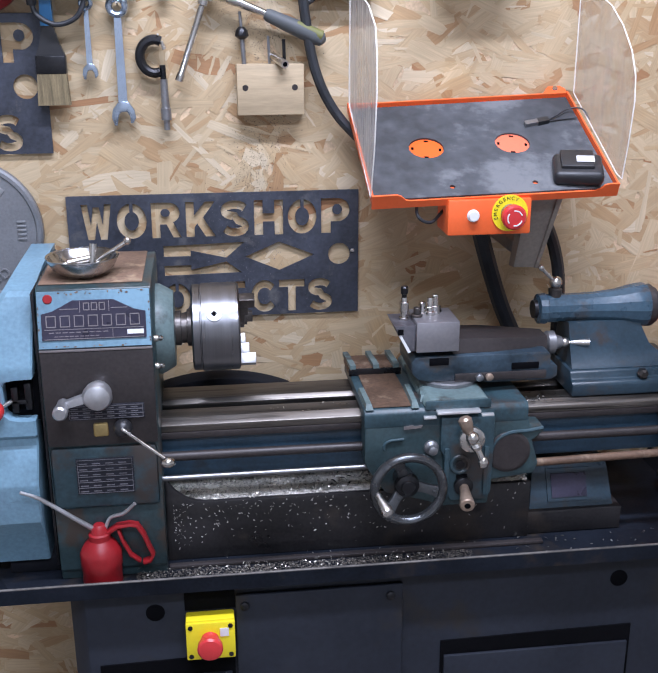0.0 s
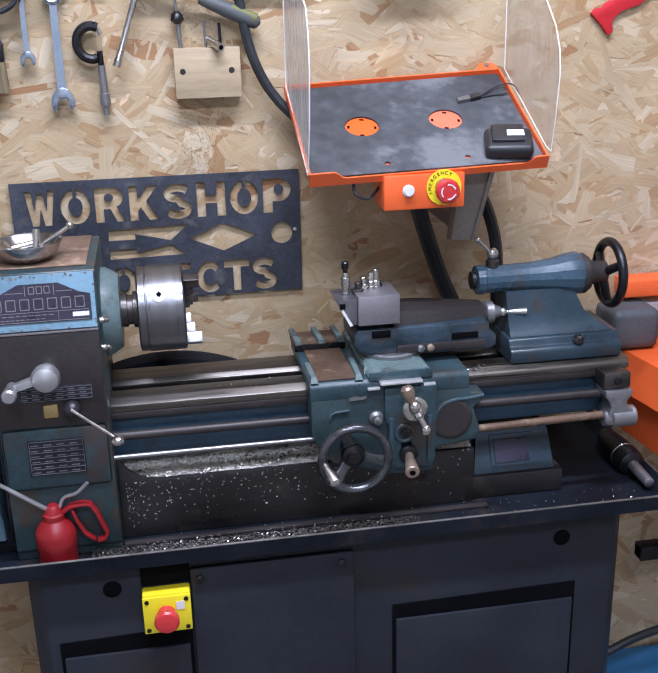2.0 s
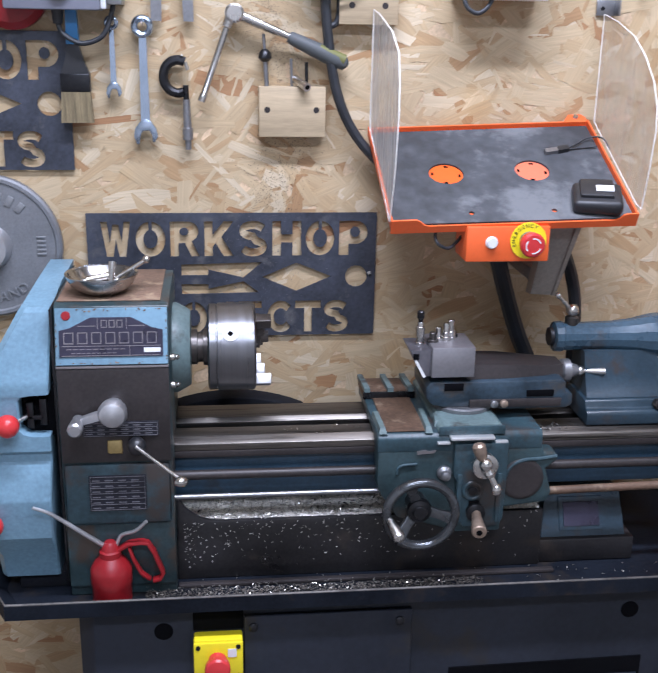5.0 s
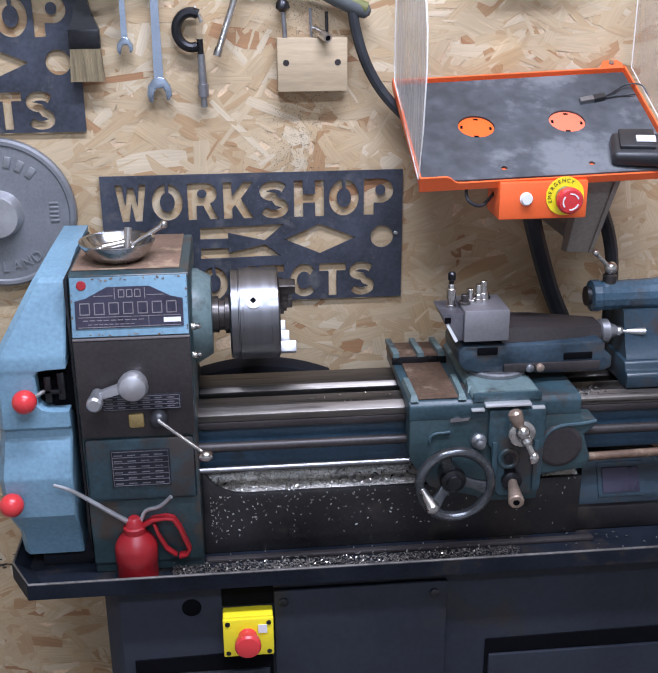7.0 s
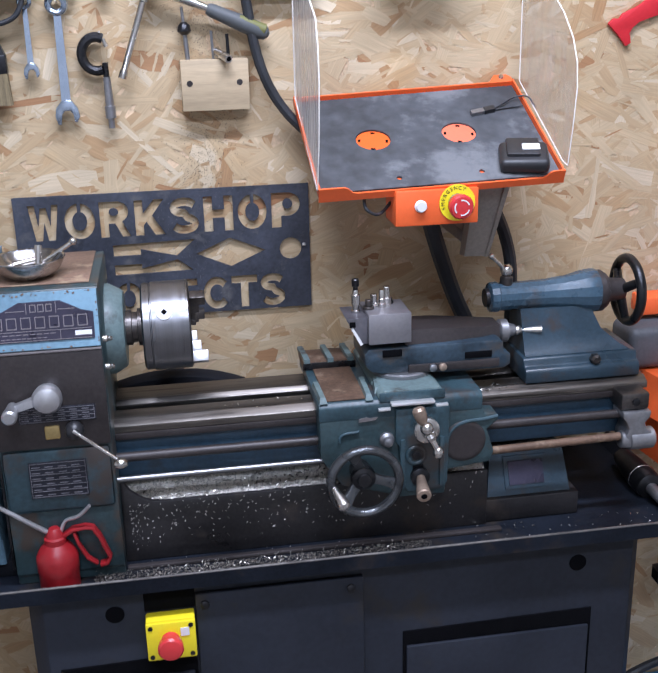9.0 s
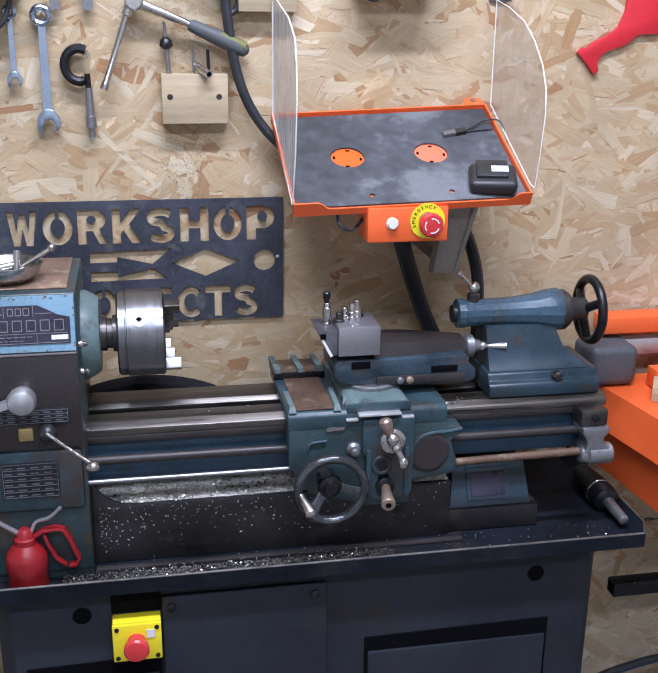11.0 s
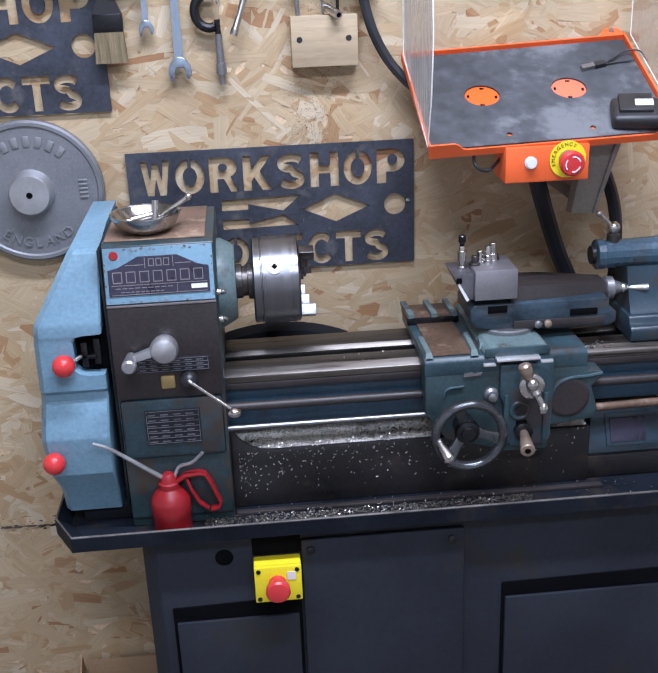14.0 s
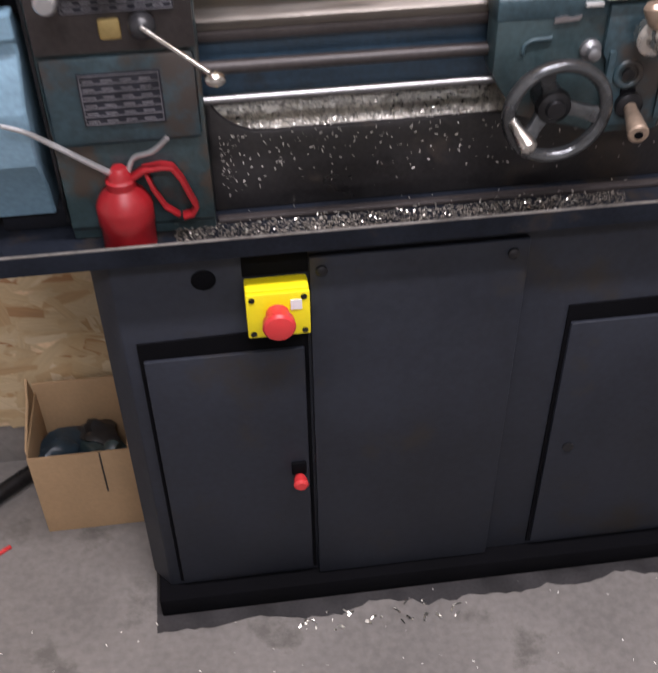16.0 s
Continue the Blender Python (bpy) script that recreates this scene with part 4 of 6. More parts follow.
part("end_ball", ball((0.152, -0.420, 0.991), 0.0092, squash=(1, 1, 1.2)), STEEL, cs)
hl = part("half_nut_lever", lathe_turn([(0, 0.017), (0.008, 0.017), (0.012, 0.011)], (0.1365, -0.354, 0.917), (0, -1, 0)), BLACKOX, lathe, "black half-nut lever hub")
grip = part("lever_grip", lathe_turn([(0, 0.008), (0.012, 0.0085), (0.048, 0.0125), (0.056, 0.0130), (0.058, 0.011)], (0.1365, -0.362, 0.917), (-0.14, -1, -0.12)), TAN, hl, "pale worn lever grip")
part("grip_bore", lathe_turn([(0, 0.0055), (0.0008, 0.005)], (0.1285, -0.4195, 0.9099), (-0.14, -1, -0.12), seg=14), BLACK, grip)

# cross slide, compound, tool post
cross = part("cross_slide", prism([(0.066, 1.0645), (0.068, 1.070), (0.076, 1.0775), (0.174, 1.0775), (0.182, 1.070), (0.184, 1.0645)], "y", -0.343, -0.10, 0.0015), PALE_TEAL, lathe, "pale teal cross slide with a worn bright edge")
part("front_face", box(0.067, 0.183, -0.3475, -0.3435, 1.0600, 1.0755, 0.001), TEAL, cross)
part("swivel_base", lathe_turn([(0, 0.054), (0.006, 0.054), (0.008, 0.050), (0.0085, 0.050)], (0.128, -0.246, 1.0778), (0, 0, 1), seg=48), GREYSTEEL, cross)
comp_poly = [(0.062, 1.134), (0.054, 1.124), (0.055, 1.104), (0.066, 1.091), (0.086, 1.0865), (0.178, 1.0865), (0.192, 1.080), (0.310, 1.080), (0.322, 1.086), (0.322, 1.106), (0.308, 1.110), (0.308, 1.130), (0.300, 1.134)]
comp = part("compound_slide", prism(comp_poly, "y", -0.284, -0.172, 0.003), COMPOUND, lathe, "oily blue-teal cast compound slide")
part("slide_pocket", box(0.086, 0.121, -0.2865, -0.283, 1.118, 1.131, 0.001), BLACK, comp, "dark pocket in the casting")
part("slide_slot", box(0.236, 0.286, -0.2865, -0.283, 1.104, 1.116, 0.001), BLACK, comp, "dark slot in the casting")
part("slide_lip", box(0.132, 0.300, -0.289, -0.2835, 1.0855, 1.101, 0.002), BROWN, comp, "oil-brown lower gib")
for x in (0.176, 0.194):
    part("gib_screw", lathe_turn([(0, 0.007), (0.006, 0.007), (0.008, 0.004)], (x, -0.289, 1.094), (0, -1, 0), seg=12), TAN if x > 0.18 else GREYSTEEL, comp)
part("top_slide", loft([[(x, y0, z0), (x, y1, z0), (x, y1 - 0.004, z1), (x, y0 + 0.006, z1)] for x, y0, y1, z0, z1 in ((0.130, -0.275, -0.185, 1.1345, 1.160), (0.20, -0.272, -0.185, 1.1345, 1.158), (0.275, -0.262, -0.190, 1.128, 1.151), (0.312, -0.252, -0.20, 1.116, 1.150))]), BROWN, comp, "oil-brown top slide")
td = part("top_slide_dial", lathe_turn([(0, 0.017), (0.005, 0.0215), (0.018, 0.0215), (0.020, 0.015), (0.034, 0.010), (0.036, 0.006)], (0.313, -0.227, 1.131), (1, 0, 0)), GREYSTEEL, comp, "grey graduated dial")
part("dial_handle", rod((0.350, -0.230, 1.131), (0.396, -0.238, 1.131), 0.0040, r1=0.0070), STEEL, td)
part("handle_ball", ball((0.352, -0.230, 1.131), 0.009), STEEL, td)
post = part("tool_post", box(0.0605, 0.1365, -0.292, -0.207, 1.1455, 1.200, 0.0015), TOOLPOST, lathe, "grey square quick-change tool post")
hold = part("tool_holder", prism([(0.022, 1.194), (0.0597, 1.194), (0.0597, 1.1465), (0.046, 1.1465)], "y", -0.286, -0.212, 0.001), HOLDER, post, "dark grey tool holder")
part("holder_notch", box(0.028, 0.038, -0.2875, -0.2855, 1.178, 1.188, 0), BLACK, hold)
part("cutting_tool", loft([[(0.030, -0.292, 1.176), (0.034, -0.292, 1.178), (0.034, -0.284, 1.178), (0.030, -0.284, 1.176)], [(0.044, -0.300, 1.149), (0.049, -0.300, 1.151), (0.049, -0.288, 1.151), (0.044, -0.288, 1.149)]]), WHITESTEEL, post, "bright cutting tool")


def stud(x, y, z, steps, mat):
    prof, h = [], 0.0
    for dh, r in steps:
        prof += [(h, r), (h + dh - 0.0008, r), (h + dh, r * 0.9)]
        h += dh
    return part("bolt", lathe_turn(prof, (x, y, z), (0, 0, 1), seg=14), mat, post)


b1 = stud(0.0455, -0.250, 1.1935, ((0.006, 0.0085), (0.010, 0.0065), (0.018, 0.0082), (0.008, 0.0055)), STEEL)
part("tip", lathe_turn([(0, 0.0045), (0.006, 0.0045), (0.007, 0.0068), (0.018, 0.0068), (0.020, 0.005)], (0.0455, -0.250, 1.2355), (0, 0, 1), seg=14), BLACKOX, b1, "black screw tip")
stud(0.068, -0.252, 1.1995, ((0.005, 0.0105), (0.012, 0.0060)), DARKSTEEL)
stud(0.0800, -0.240, 1.1995, ((0.005, 0.010), (0.018, 0.0062)), STEEL)
stud(0.0930, -0.246, 1.1995, ((0.008, 0.0088), (0.008, 0.0065), (0.016, 0.0052)), STEEL)
stud(0.1030, -0.240, 1.1995, ((0.006, 0.009), (0.010, 0.0085), (0.020, 0.0060)), STEEL)
stud(0.1120, -0.228, 1.1995, ((0.005, 0.0065), (0.006, 0.0045)), BLACKOX)
blk = part("slotted_block", box(-0.041, 0.056, -0.174, -0.103, 1.0640, 1.078, 0.002), RUST, lathe, "brown steel block with pale strips behind the slide")
part("block_front", box(-0.042, 0.057, -0.1795, -0.1745, 1.0640, 1.0775, 0.001), BLACKOX, blk)
for x in (-0.040, 0.004, 0.042):
    part("strip", loft([[(x, -0.182, z), (x + 0.011, -0.182, z), (x + 0.007, -0.104, z), (x - 0.003, -0.104, z)] for z in (1.0785, 1.0865)]), PALE_TEAL, blk, "pale worn strip")

# tailstock
tail = part("tailstock", loft([[(0.358, -0.262, 1.0885), (0.358, -0.14, 1.0885), (0.562, -0.14, 1.0885), (0.562, -0.262, 1.0885)], [(0.360, -0.250, 1.097), (0.360, -0.150, 1.097), (0.545, -0.150, 1.097), (0.545, -0.250, 1.097)], [(0.360, -0.238, 1.125), (0.360, -0.160, 1.125), (0.512, -0.160, 1.125), (0.512, -0.238, 1.125)], [(0.358, -0.228, 1.168), (0.358, -0.172, 1.168), (0.492, -0.172, 1.168), (0.492, -0.228, 1.168)]]), BLUE, lathe, "worn blue cast tailstock body")
part("tail_base", prism([(-0.285, 1.0440), (-0.285, 1.066), (-0.280, 1.0715), (-0.272, 1.0725), (-0.268, 1.086), (-0.262, 1.0880), (-0.135, 1.0880), (-0.11, 1.0440)], "x", 0.352, 0.572, 0.003), BLUE, tail, "blue tailstock base with a step")
part("barrel", lathe_turn([(0, 0.020), (0.002, 0.0275), (0.016, 0.0285), (0.018, 0.0262), (0.06, 0.0262), (0.11, 0.0275), (0.150, 0.0320), (0.178, 0.0390), (0.200, 0.0418), (0.207, 0.0405)], (0.304, AX, 1.188), (1, 0, 0), seg=14), BARREL, tail, "worn blue faceted tailstock barrel", 20)
part("quill", rod((0.297, AX, 1.188), (0.306, AX, 1.188), 0.017), BLACKOX, tail)
part("end_cap", lathe_turn([(0, 0.0395), (0.010, 0.0395), (0.012, 0.035), (0.018, 0.034), (0.022, 0.026), (0.034, 0.022), (0.056, 0.020)], (0.5112, AX, 1.187), (1, 0, 0)), BROWN, tail)
tw = part("tail_handwheel", torus((0.577, AX, 1.184), (1, 0, 0), 0.0600, 0.0092), BLACKOX, tail, "dark steel tailstock handwheel")
for a in (30, 150, 270):
    c, s = math.cos(radians(a)), math.sin(radians(a))
    part("spoke", rod((0.565, AX + 0.014 * c, 1.184 + 0.014 * s), (0.577, AX + 0.056 * c, 1.184 + 0.056 * s), 0.0095, r1=0.008), BLACKOX, tw)
part("clamp_nut", lathe_turn([(0, 0.010), (0.010, 0.010), (0.014, 0.006)], (0.487, -0.272, 1.080), (0, -1, 0), seg=6), DARKSTEEL, tail)
cl = part("quill_clamp", lathe_turn([(0, 0.012), (0.014, 0.012), (0.016, 0.008), (0.022, 0.008)], (0.338, AX, 1.211), (0, 0, 1)), DARKSTEEL, tail)
part("clamp_ball", ball((0.338, AX, 1.238), 0.0115), STEEL, cl)
part("clamp_lever", rod((0.335, AX, 1.240), (0.306, AX - 0.01, 1.268), 0.0035), STEEL, cl)
part("lever_tip", ball((0.305, AX - 0.01, 1.269), 0.006), STEEL, cl)

# ---- on the lathe and in the tray ----
dish = thing("steel_dish", (-0.497, -0.272, 1.304), "shallow polished steel dish on the headstock", "dish")
prof = [(0.000, 0.030), (0.003, 0.040), (0.012, 0.050), (0.026, 0.0575), (0.030, 0.0595), (0.0315, 0.0590), (0.030, 0.0555), (0.014, 0.046), (0.006, 0.034), (0.0045, 0.002)]
part("bowl", lathe_turn(prof, (-0.497, -0.272, 1.3042), (0, 0, 1), seg=40), POLISHED, dish)
key = thing("chuck_key", (-0.485, -0.272, 1.310), "bright T-handled chuck key lying in the dish", "key")
part("shank", rod((-0.520, -0.282, 1.325), (-0.477, -0.267, 1.330), 0.0065), STEEL, key)
part("bar", rod((-0.485, -0.269, 1.318), (-0.425, -0.259, 1.353), 0.0038), STEEL, key)
part("cross_head", rod((-0.482, -0.277, 1.315), (-0.479, -0.265, 1.352), 0.006), STEEL, key)
part("end_ball", ball((-0.424, -0.259, 1.354), 0.0065), STEEL, key)
for p, r in (((-0.527, -0.262, 1.316), 0.006), ((-0.515, -0.252, 1.317), 0.005), ((-0.505, -0.292, 1.317), 0.0055)):
    single("nut", lathe_turn([(0, r), (0.006, r)], p, (0.2, 0.1, 1), seg=6), STEEL, p, "small bright nut lying in the dish", "nut", group="nuts in the dish")

can = thing("oil_can", (-0.499, -0.362, 0.765), "red pump oil can with a long thin spout", "oil can")
OX, OY = -0.496, -0.362
part("body", lathe_turn([(0, 0.031), (0.003, 0.0335), (0.034, 0.0335), (0.037, 0.035), (0.062, 0.035), (0.067, 0.033), (0.078, 0.027), (0.086, 0.019), (0.088, 0.0175)], (OX, OY, 0.7755), (0, 0, 1), seg=40), REDPAINT, can)
part("cap", lathe_turn([(0, 0.0185), (0.010, 0.0185), (0.012, 0.015), (0.022, 0.012), (0.027, 0.008)], (OX, OY, 0.8625), (0, 0, 1)), REDPAINT, can)
part("spout", tube([(OX - 0.008, OY, 0.880), (-0.530, -0.372, 0.906), (-0.570, -0.385, 0.945), (-0.590, -0.392, 0.963), (-0.612, -0.397, 0.975)], 0.0035, radii=(0.0044, 0.0028)), ALU, can, "dull metal spout")
part("lever", tube([(OX + 0.010, OY, 0.880), (OX + 0.020, OY, 0.900), (OX + 0.040, OY - 0.008, 0.910), (OX + 0.050, OY - 0.012, 0.918), (-0.432, OY - 0.018, 0.934)], 0.0032), ALU, can)


def strap(points, w, t):
    """A flat pressed strip that follows points in (x, z)."""
    return prism(thick([(x, z) for x, z in points], t), "y", OY - w / 2, OY + w / 2, 0.0012)


part("pump_handle", strap([(OX + 0.012, 0.872), (OX + 0.030, 0.884), (OX + 0.052, 0.887), (OX + 0.064, 0.884), (OX + 0.074, 0.866), (OX + 0.082, 0.842), (OX + 0.088, 0.826), (OX + 0.082, 0.815), (OX + 0.070, 0.812)], 0.016, 0.006), REDPAINT, can, "red pressed pump handle")
part("pump_rib", strap([(OX + 0.032, 0.878), (OX + 0.038, 0.855), (OX + 0.050, 0.828), (OX + 0.066, 0.814)], 0.012, 0.005), REDPAINT, can)

arbor = thing("drill_chuck", (0.60, -0.26, 0.765), "black drill chuck with a tapered arbor lying in the tray", "drill chuck")
d0, d1 = Vector((0.622, -0.135, 0.805)), Vector((0.622, -0.345, 0.796))
ax = (d1 - d0).normalized()
part("chuck_body", lathe_turn([(0, 0.012), (0.008, 0.018), (0.055, 0.025), (0.095, 0.028), (0.125, 0.028), (0.128, 0.026), (0.135, 0.026), (0.138, 0.022), (0.142, 0.011)], d0, ax), BLACKOX, arbor)
part("ring", torus(d0 + ax * 0.1, ax, 0.0278, 0.0015), STEEL, arbor, "bright ring")
part("arbor", lathe_turn([(0, 0.012), (0.05, 0.0105), (0.07, 0.010), (0.072, 0.007)], d0 + ax * 0.14, ax), GREYSTEEL, arbor, "grey steel arbor")


def chips(name, count, x0, x1, y0, y1, z, size, seed, mat, label, thick=0.5, zspan=0.0, slope=0.0):
    """Loose turnings: small bent slivers at all angles."""
    rnd = random.Random(seed)
    verts, faces = [], []
    for _ in range(count):
        x, y = rnd.uniform(x0, x1), rnd.uniform(y0, y1)
        c = Vector((x, y, z + rnd.random() * zspan + slope * (y - y0)))
        a = rnd.uniform(0, 6.28)
        l, w = size * rnd.uniform(0.4, 1.6), size * 0.16 * rnd.uniform(0.6, 1.5)
        d, s, up = Vector((math.cos(a), math.sin(a), rnd.uniform(-0.3, 0.3))), Vector((-math.sin(a), math.cos(a), 0)), Vector((0, 0, size * thick * rnd.uniform(0.2, 1)))
        k = len(verts)
        verts += [c - d * l / 2 - s * w, c - d * l / 2 + s * w + up * 0.4, c + s * w + up, c - s * w + up * 0.6, c + d * l / 2 + s * w, c + d * l / 2 - s * w + up * 0.3]
        faces += [(k, k + 1, k + 2, k + 3), (k + 3, k + 2, k + 4, k + 5)]
    me = bpy.data.meshes.new(name)
    me.from_pydata([tuple(v) for v in verts], [], faces)
    me.materials.append(mat)
    ob = new(name, me)
    return tagged(ob, label, "swarf", "", "stuff")


heap = bmesh.new()
nx, ny = 60, 16
grid = [[heap.verts.new((-0.380 + 0.655 * i / nx, -0.296 + 0.15 * j / ny, 0.884 + 0.052 * j / ny + 0.006 * noise.noise(Vector((i * 0.3, j * 0.5, 0))) + 0.003 * noise.noise(Vector((i * 1.7, j * 1.9, 3))))) for j in range(ny + 1)] for i in range(nx + 1)]
for i in range(nx):
    for j in range(ny):
        heap.faces.new((grid[i][j], grid[i + 1][j], grid[i + 1][j + 1], grid[i][j + 1]))
tagged(part("chip_heap", heap, CHIPS), "heap of grey metal chips under the bed", "swarf", "", "stuff")
chips("chips", 9000, -0.376, 0.275, -0.298, -0.17, 0.886, 0.005, 1, CHIPS, "loose grey turnings on the heap", zspan=0.006, slope=0.345)
chips("bright_chips", 700, -0.365, 0.275, -0.298, -0.19, 0.889, 0.007, 2, SWARF, "bright curled turnings on the heap", zspan=0.008, slope=0.345)
chips("front_chips", 300, -0.44, 0.10, -0.392, -0.340, 0.777, 0.005, 3, SWARF, "bright turnings along the front of the tray", zspan=0.01)
chips("dark_chips", 3600, -0.44, 0.16, -0.393, -0.342, 0.7755, 0.0035, 5, GRIT, "fine oily grit along the front of the tray", zspan=0.004)
chips("sparse_chips", 160, -0.38, 0.60, -0.395, -0.308, 0.7755, 0.004, 11, SWARF, "few bright turnings strewn in the tray", zspan=0.003)
chips("bed_chips", 14, -0.20, -0.05, -0.285, -0.245, 1.044, 0.005, 6, SWARF, "few bright turnings on the bed")
chips("slide_chips", 26, 0.25, 0.34, -0.30, -0.25, 1.044, 0.006, 7, SWARF, "few bright turnings beside the tool post")
chips("floor_chips", 26, -0.32, 0.0, -0.47, -0.43, 0.001, 0.012, 9, SWARF, "curls of swarf on the floor", thick=0.3)
chips("floor_dirt", 260, -1.0, 0.9, -1.0, -0.4, 0.0005, 0.004, 10, CHIPS, "fine dirt on the concrete floor", thick=0.2)

def riser_specks():
    """Small wet turnings stuck to the upright face of the riser."""
    rnd = random.Random(31)
    verts, faces = [], []
    for _ in range(260):
        x, z = -0.372 + 0.64 * rnd.random() ** 1.9, 0.79 + 0.098 * rnd.random() ** 0.6
        r, a = rnd.uniform(0.0004, 0.0016), rnd.uniform(0, 3.1)
        k = len(verts)
        for u, v in ((-1.4, -0.4), (1.4, -0.4), (1.4, 0.4), (-1.4, 0.4)):
            verts.append((x + r * (u * math.cos(a) - v * math.sin(a)), -0.3056 - 0.0008 * rnd.random(), z + r * (u * math.sin(a) + v * math.cos(a))))
        faces.append((k, k + 1, k + 2, k + 3))
    me = bpy.data.meshes.new("riser_specks")
    me.from_pydata(verts, [], faces)
    me.materials.append(CHIPS)
    return tagged(new("riser_specks", me), "small turnings stuck to the oily riser", "swarf", "", "stuff")


riser_specks()

# ---- stencilled steel signs ----
def arc(cx, cz, rx, rz, a0, a1, n=14):
    return [(cx + rx * math.cos(radians(a0 + (a1 - a0) * k / n)), cz + rz * math.sin(radians(a0 + (a1 - a0) * k / n))) for k in range(n + 1)]


LETTER = {
    "W": [[(0, 1), (0.22, 1), (0.30, 0.42), (0.40, 0.92), (0.60, 0.92), (0.70, 0.42), (0.78, 1), (1, 1), (0.82, 0), (0.60, 0), (0.5, 0.5), (0.40, 0), (0.18, 0)]],
    "O": [arc(0.5, 0.5, 0.5, 0.5, 97, 443, 28) + arc(0.5, 0.5, 0.24, 0.26, 437, 103, 22)],
    "R": [[(0, 0), (0, 1), (0.44, 1)] + arc(0.6, 0.71, 0.36, 0.29, 85, -70, 10) + [(1, 0), (0.72, 0), (0.5, 0.38), (0.28, 0.38), (0.28, 0)], arc(0.47, 0.71, 0.16, 0.11, 0, 345, 12)],
    "K": [[(0, 0), (0, 1), (0.28, 1), (0.28, 0.62), (0.66, 1), (1, 1), (0.58, 0.55), (1, 0), (0.66, 0), (0.38, 0.38), (0.28, 0.28), (0.28, 0)]],
    "S": [thick(arc(0.5, 0.73, 0.36, 0.16, 20, 270, 14) + arc(0.5, 0.27, 0.36, 0.17, 90, -160, 14)[1:], 0.24)],
    "H": [[(0, 0), (0, 1), (0.30, 1), (0.30, 0.62), (0.70, 0.62), (0.70, 1), (1, 1), (1, 0), (0.70, 0), (0.70, 0.38), (0.30, 0.38), (0.30, 0)]],
    "P": [[(0, 0), (0, 1), (0.5, 1)] + arc(0.56, 0.66, 0.44, 0.34, 80, -80, 14) + [(0.34, 0.33), (0.34, 0)], arc(0.56, 0.68, 0.17, 0.15, 0, 345, 14)],
    "J": [thick([(0.80, 1), (0.80, 0.4)] + arc(0.47, 0.32, 0.33, 0.2, 0, -180, 12), 0.28)],
    "E": [[(0, 0), (0, 1), (0.9, 1), (0.9, 0.78), (0.3, 0.78), (0.3, 0.61), (0.8, 0.61), (0.8, 0.40), (0.3, 0.40), (0.3, 0.22), (0.9, 0.22), (0.9, 0)]],
    "C": [thick(arc(0.54, 0.5, 0.40, 0.385, 40, 320, 22), 0.25)],
    "T": [[(0, 1), (1, 1), (1, 0.76), (0.65, 0.76), (0.65, 0), (0.35, 0), (0.35, 0.76), (0, 0.76)]],
}


def sign(at):
    """A steel sheet 0.55 m wide with two words, an arrow, a diamond and a disc cut through it. Origin: its right lower corner."""
    w, h = 0.552, 0.245
    loops = [[(-w, 0), (0, 0), (0, h), (-w, h)]]

    def word(text, x0, x1, z0, z1, fill=0.86):
        step = (x1 - x0) / len(text)
        for k, ch in enumerate(text):
            for loop in LETTER[ch]:
                loops.append([(x0 + step * (k + u * fill), z0 + (z1 - z0) * v) for u, v in loop])

    word("WORKSHOP", -0.526, -0.008, 0.161, 0.229)
    word("PROJECTS", -0.492, -0.045, 0.006, 0.070, 0.90)
    loops.append([(-0.222, 0.119), (-0.155, 0.090), (-0.087, 0.119), (-0.155, 0.147)])
    loops.append(arc(-0.038, 0.119, 0.0215, 0.0215, 0, 345, 23))
    loops.append([(-0.377, 0.1235), (-0.377, 0.1450), (-0.222, 0.1485), (-0.258, 0.1180), (-0.326, 0.1345), (-0.326, 0.1235)])
    loops.append([(-0.377, 0.0860), (-0.377, 0.1060), (-0.326, 0.1060), (-0.326, 0.0965), (-0.258, 0.1110), (-0.228, 0.0880)])
    bm = flat_shape(loops, 0.003)
    ob = part("sign", bm, SIGN)
    ob.location = at
    return tagged(ob, "dark steel sign with stencil-cut WORKSHOP lettering on the board wall", "sign", "workshop signs")


first_sign = sign((0.001, -0.006, 1.138))
second = copy_thing(first_sign, Matrix.Translation((-0.565, -0.006, 1.464)))
for ob, dx, dz in ((first_sign, 0.001, 1.138), (second, -0.565, 1.464)):
    for x in (-0.012, -0.54):
        b = lathe_turn([(0, 0.004), (0.003, 0.004), (0.004, 0.002)], (x, -0.003, 0.125), (0, -1, 0), seg=10)
        me = bpy.data.meshes.new("screw")
        b.to_mesh(me), b.free()
        me.materials.append(STEEL)
        s = new("screw", me)
        s.parent = ob


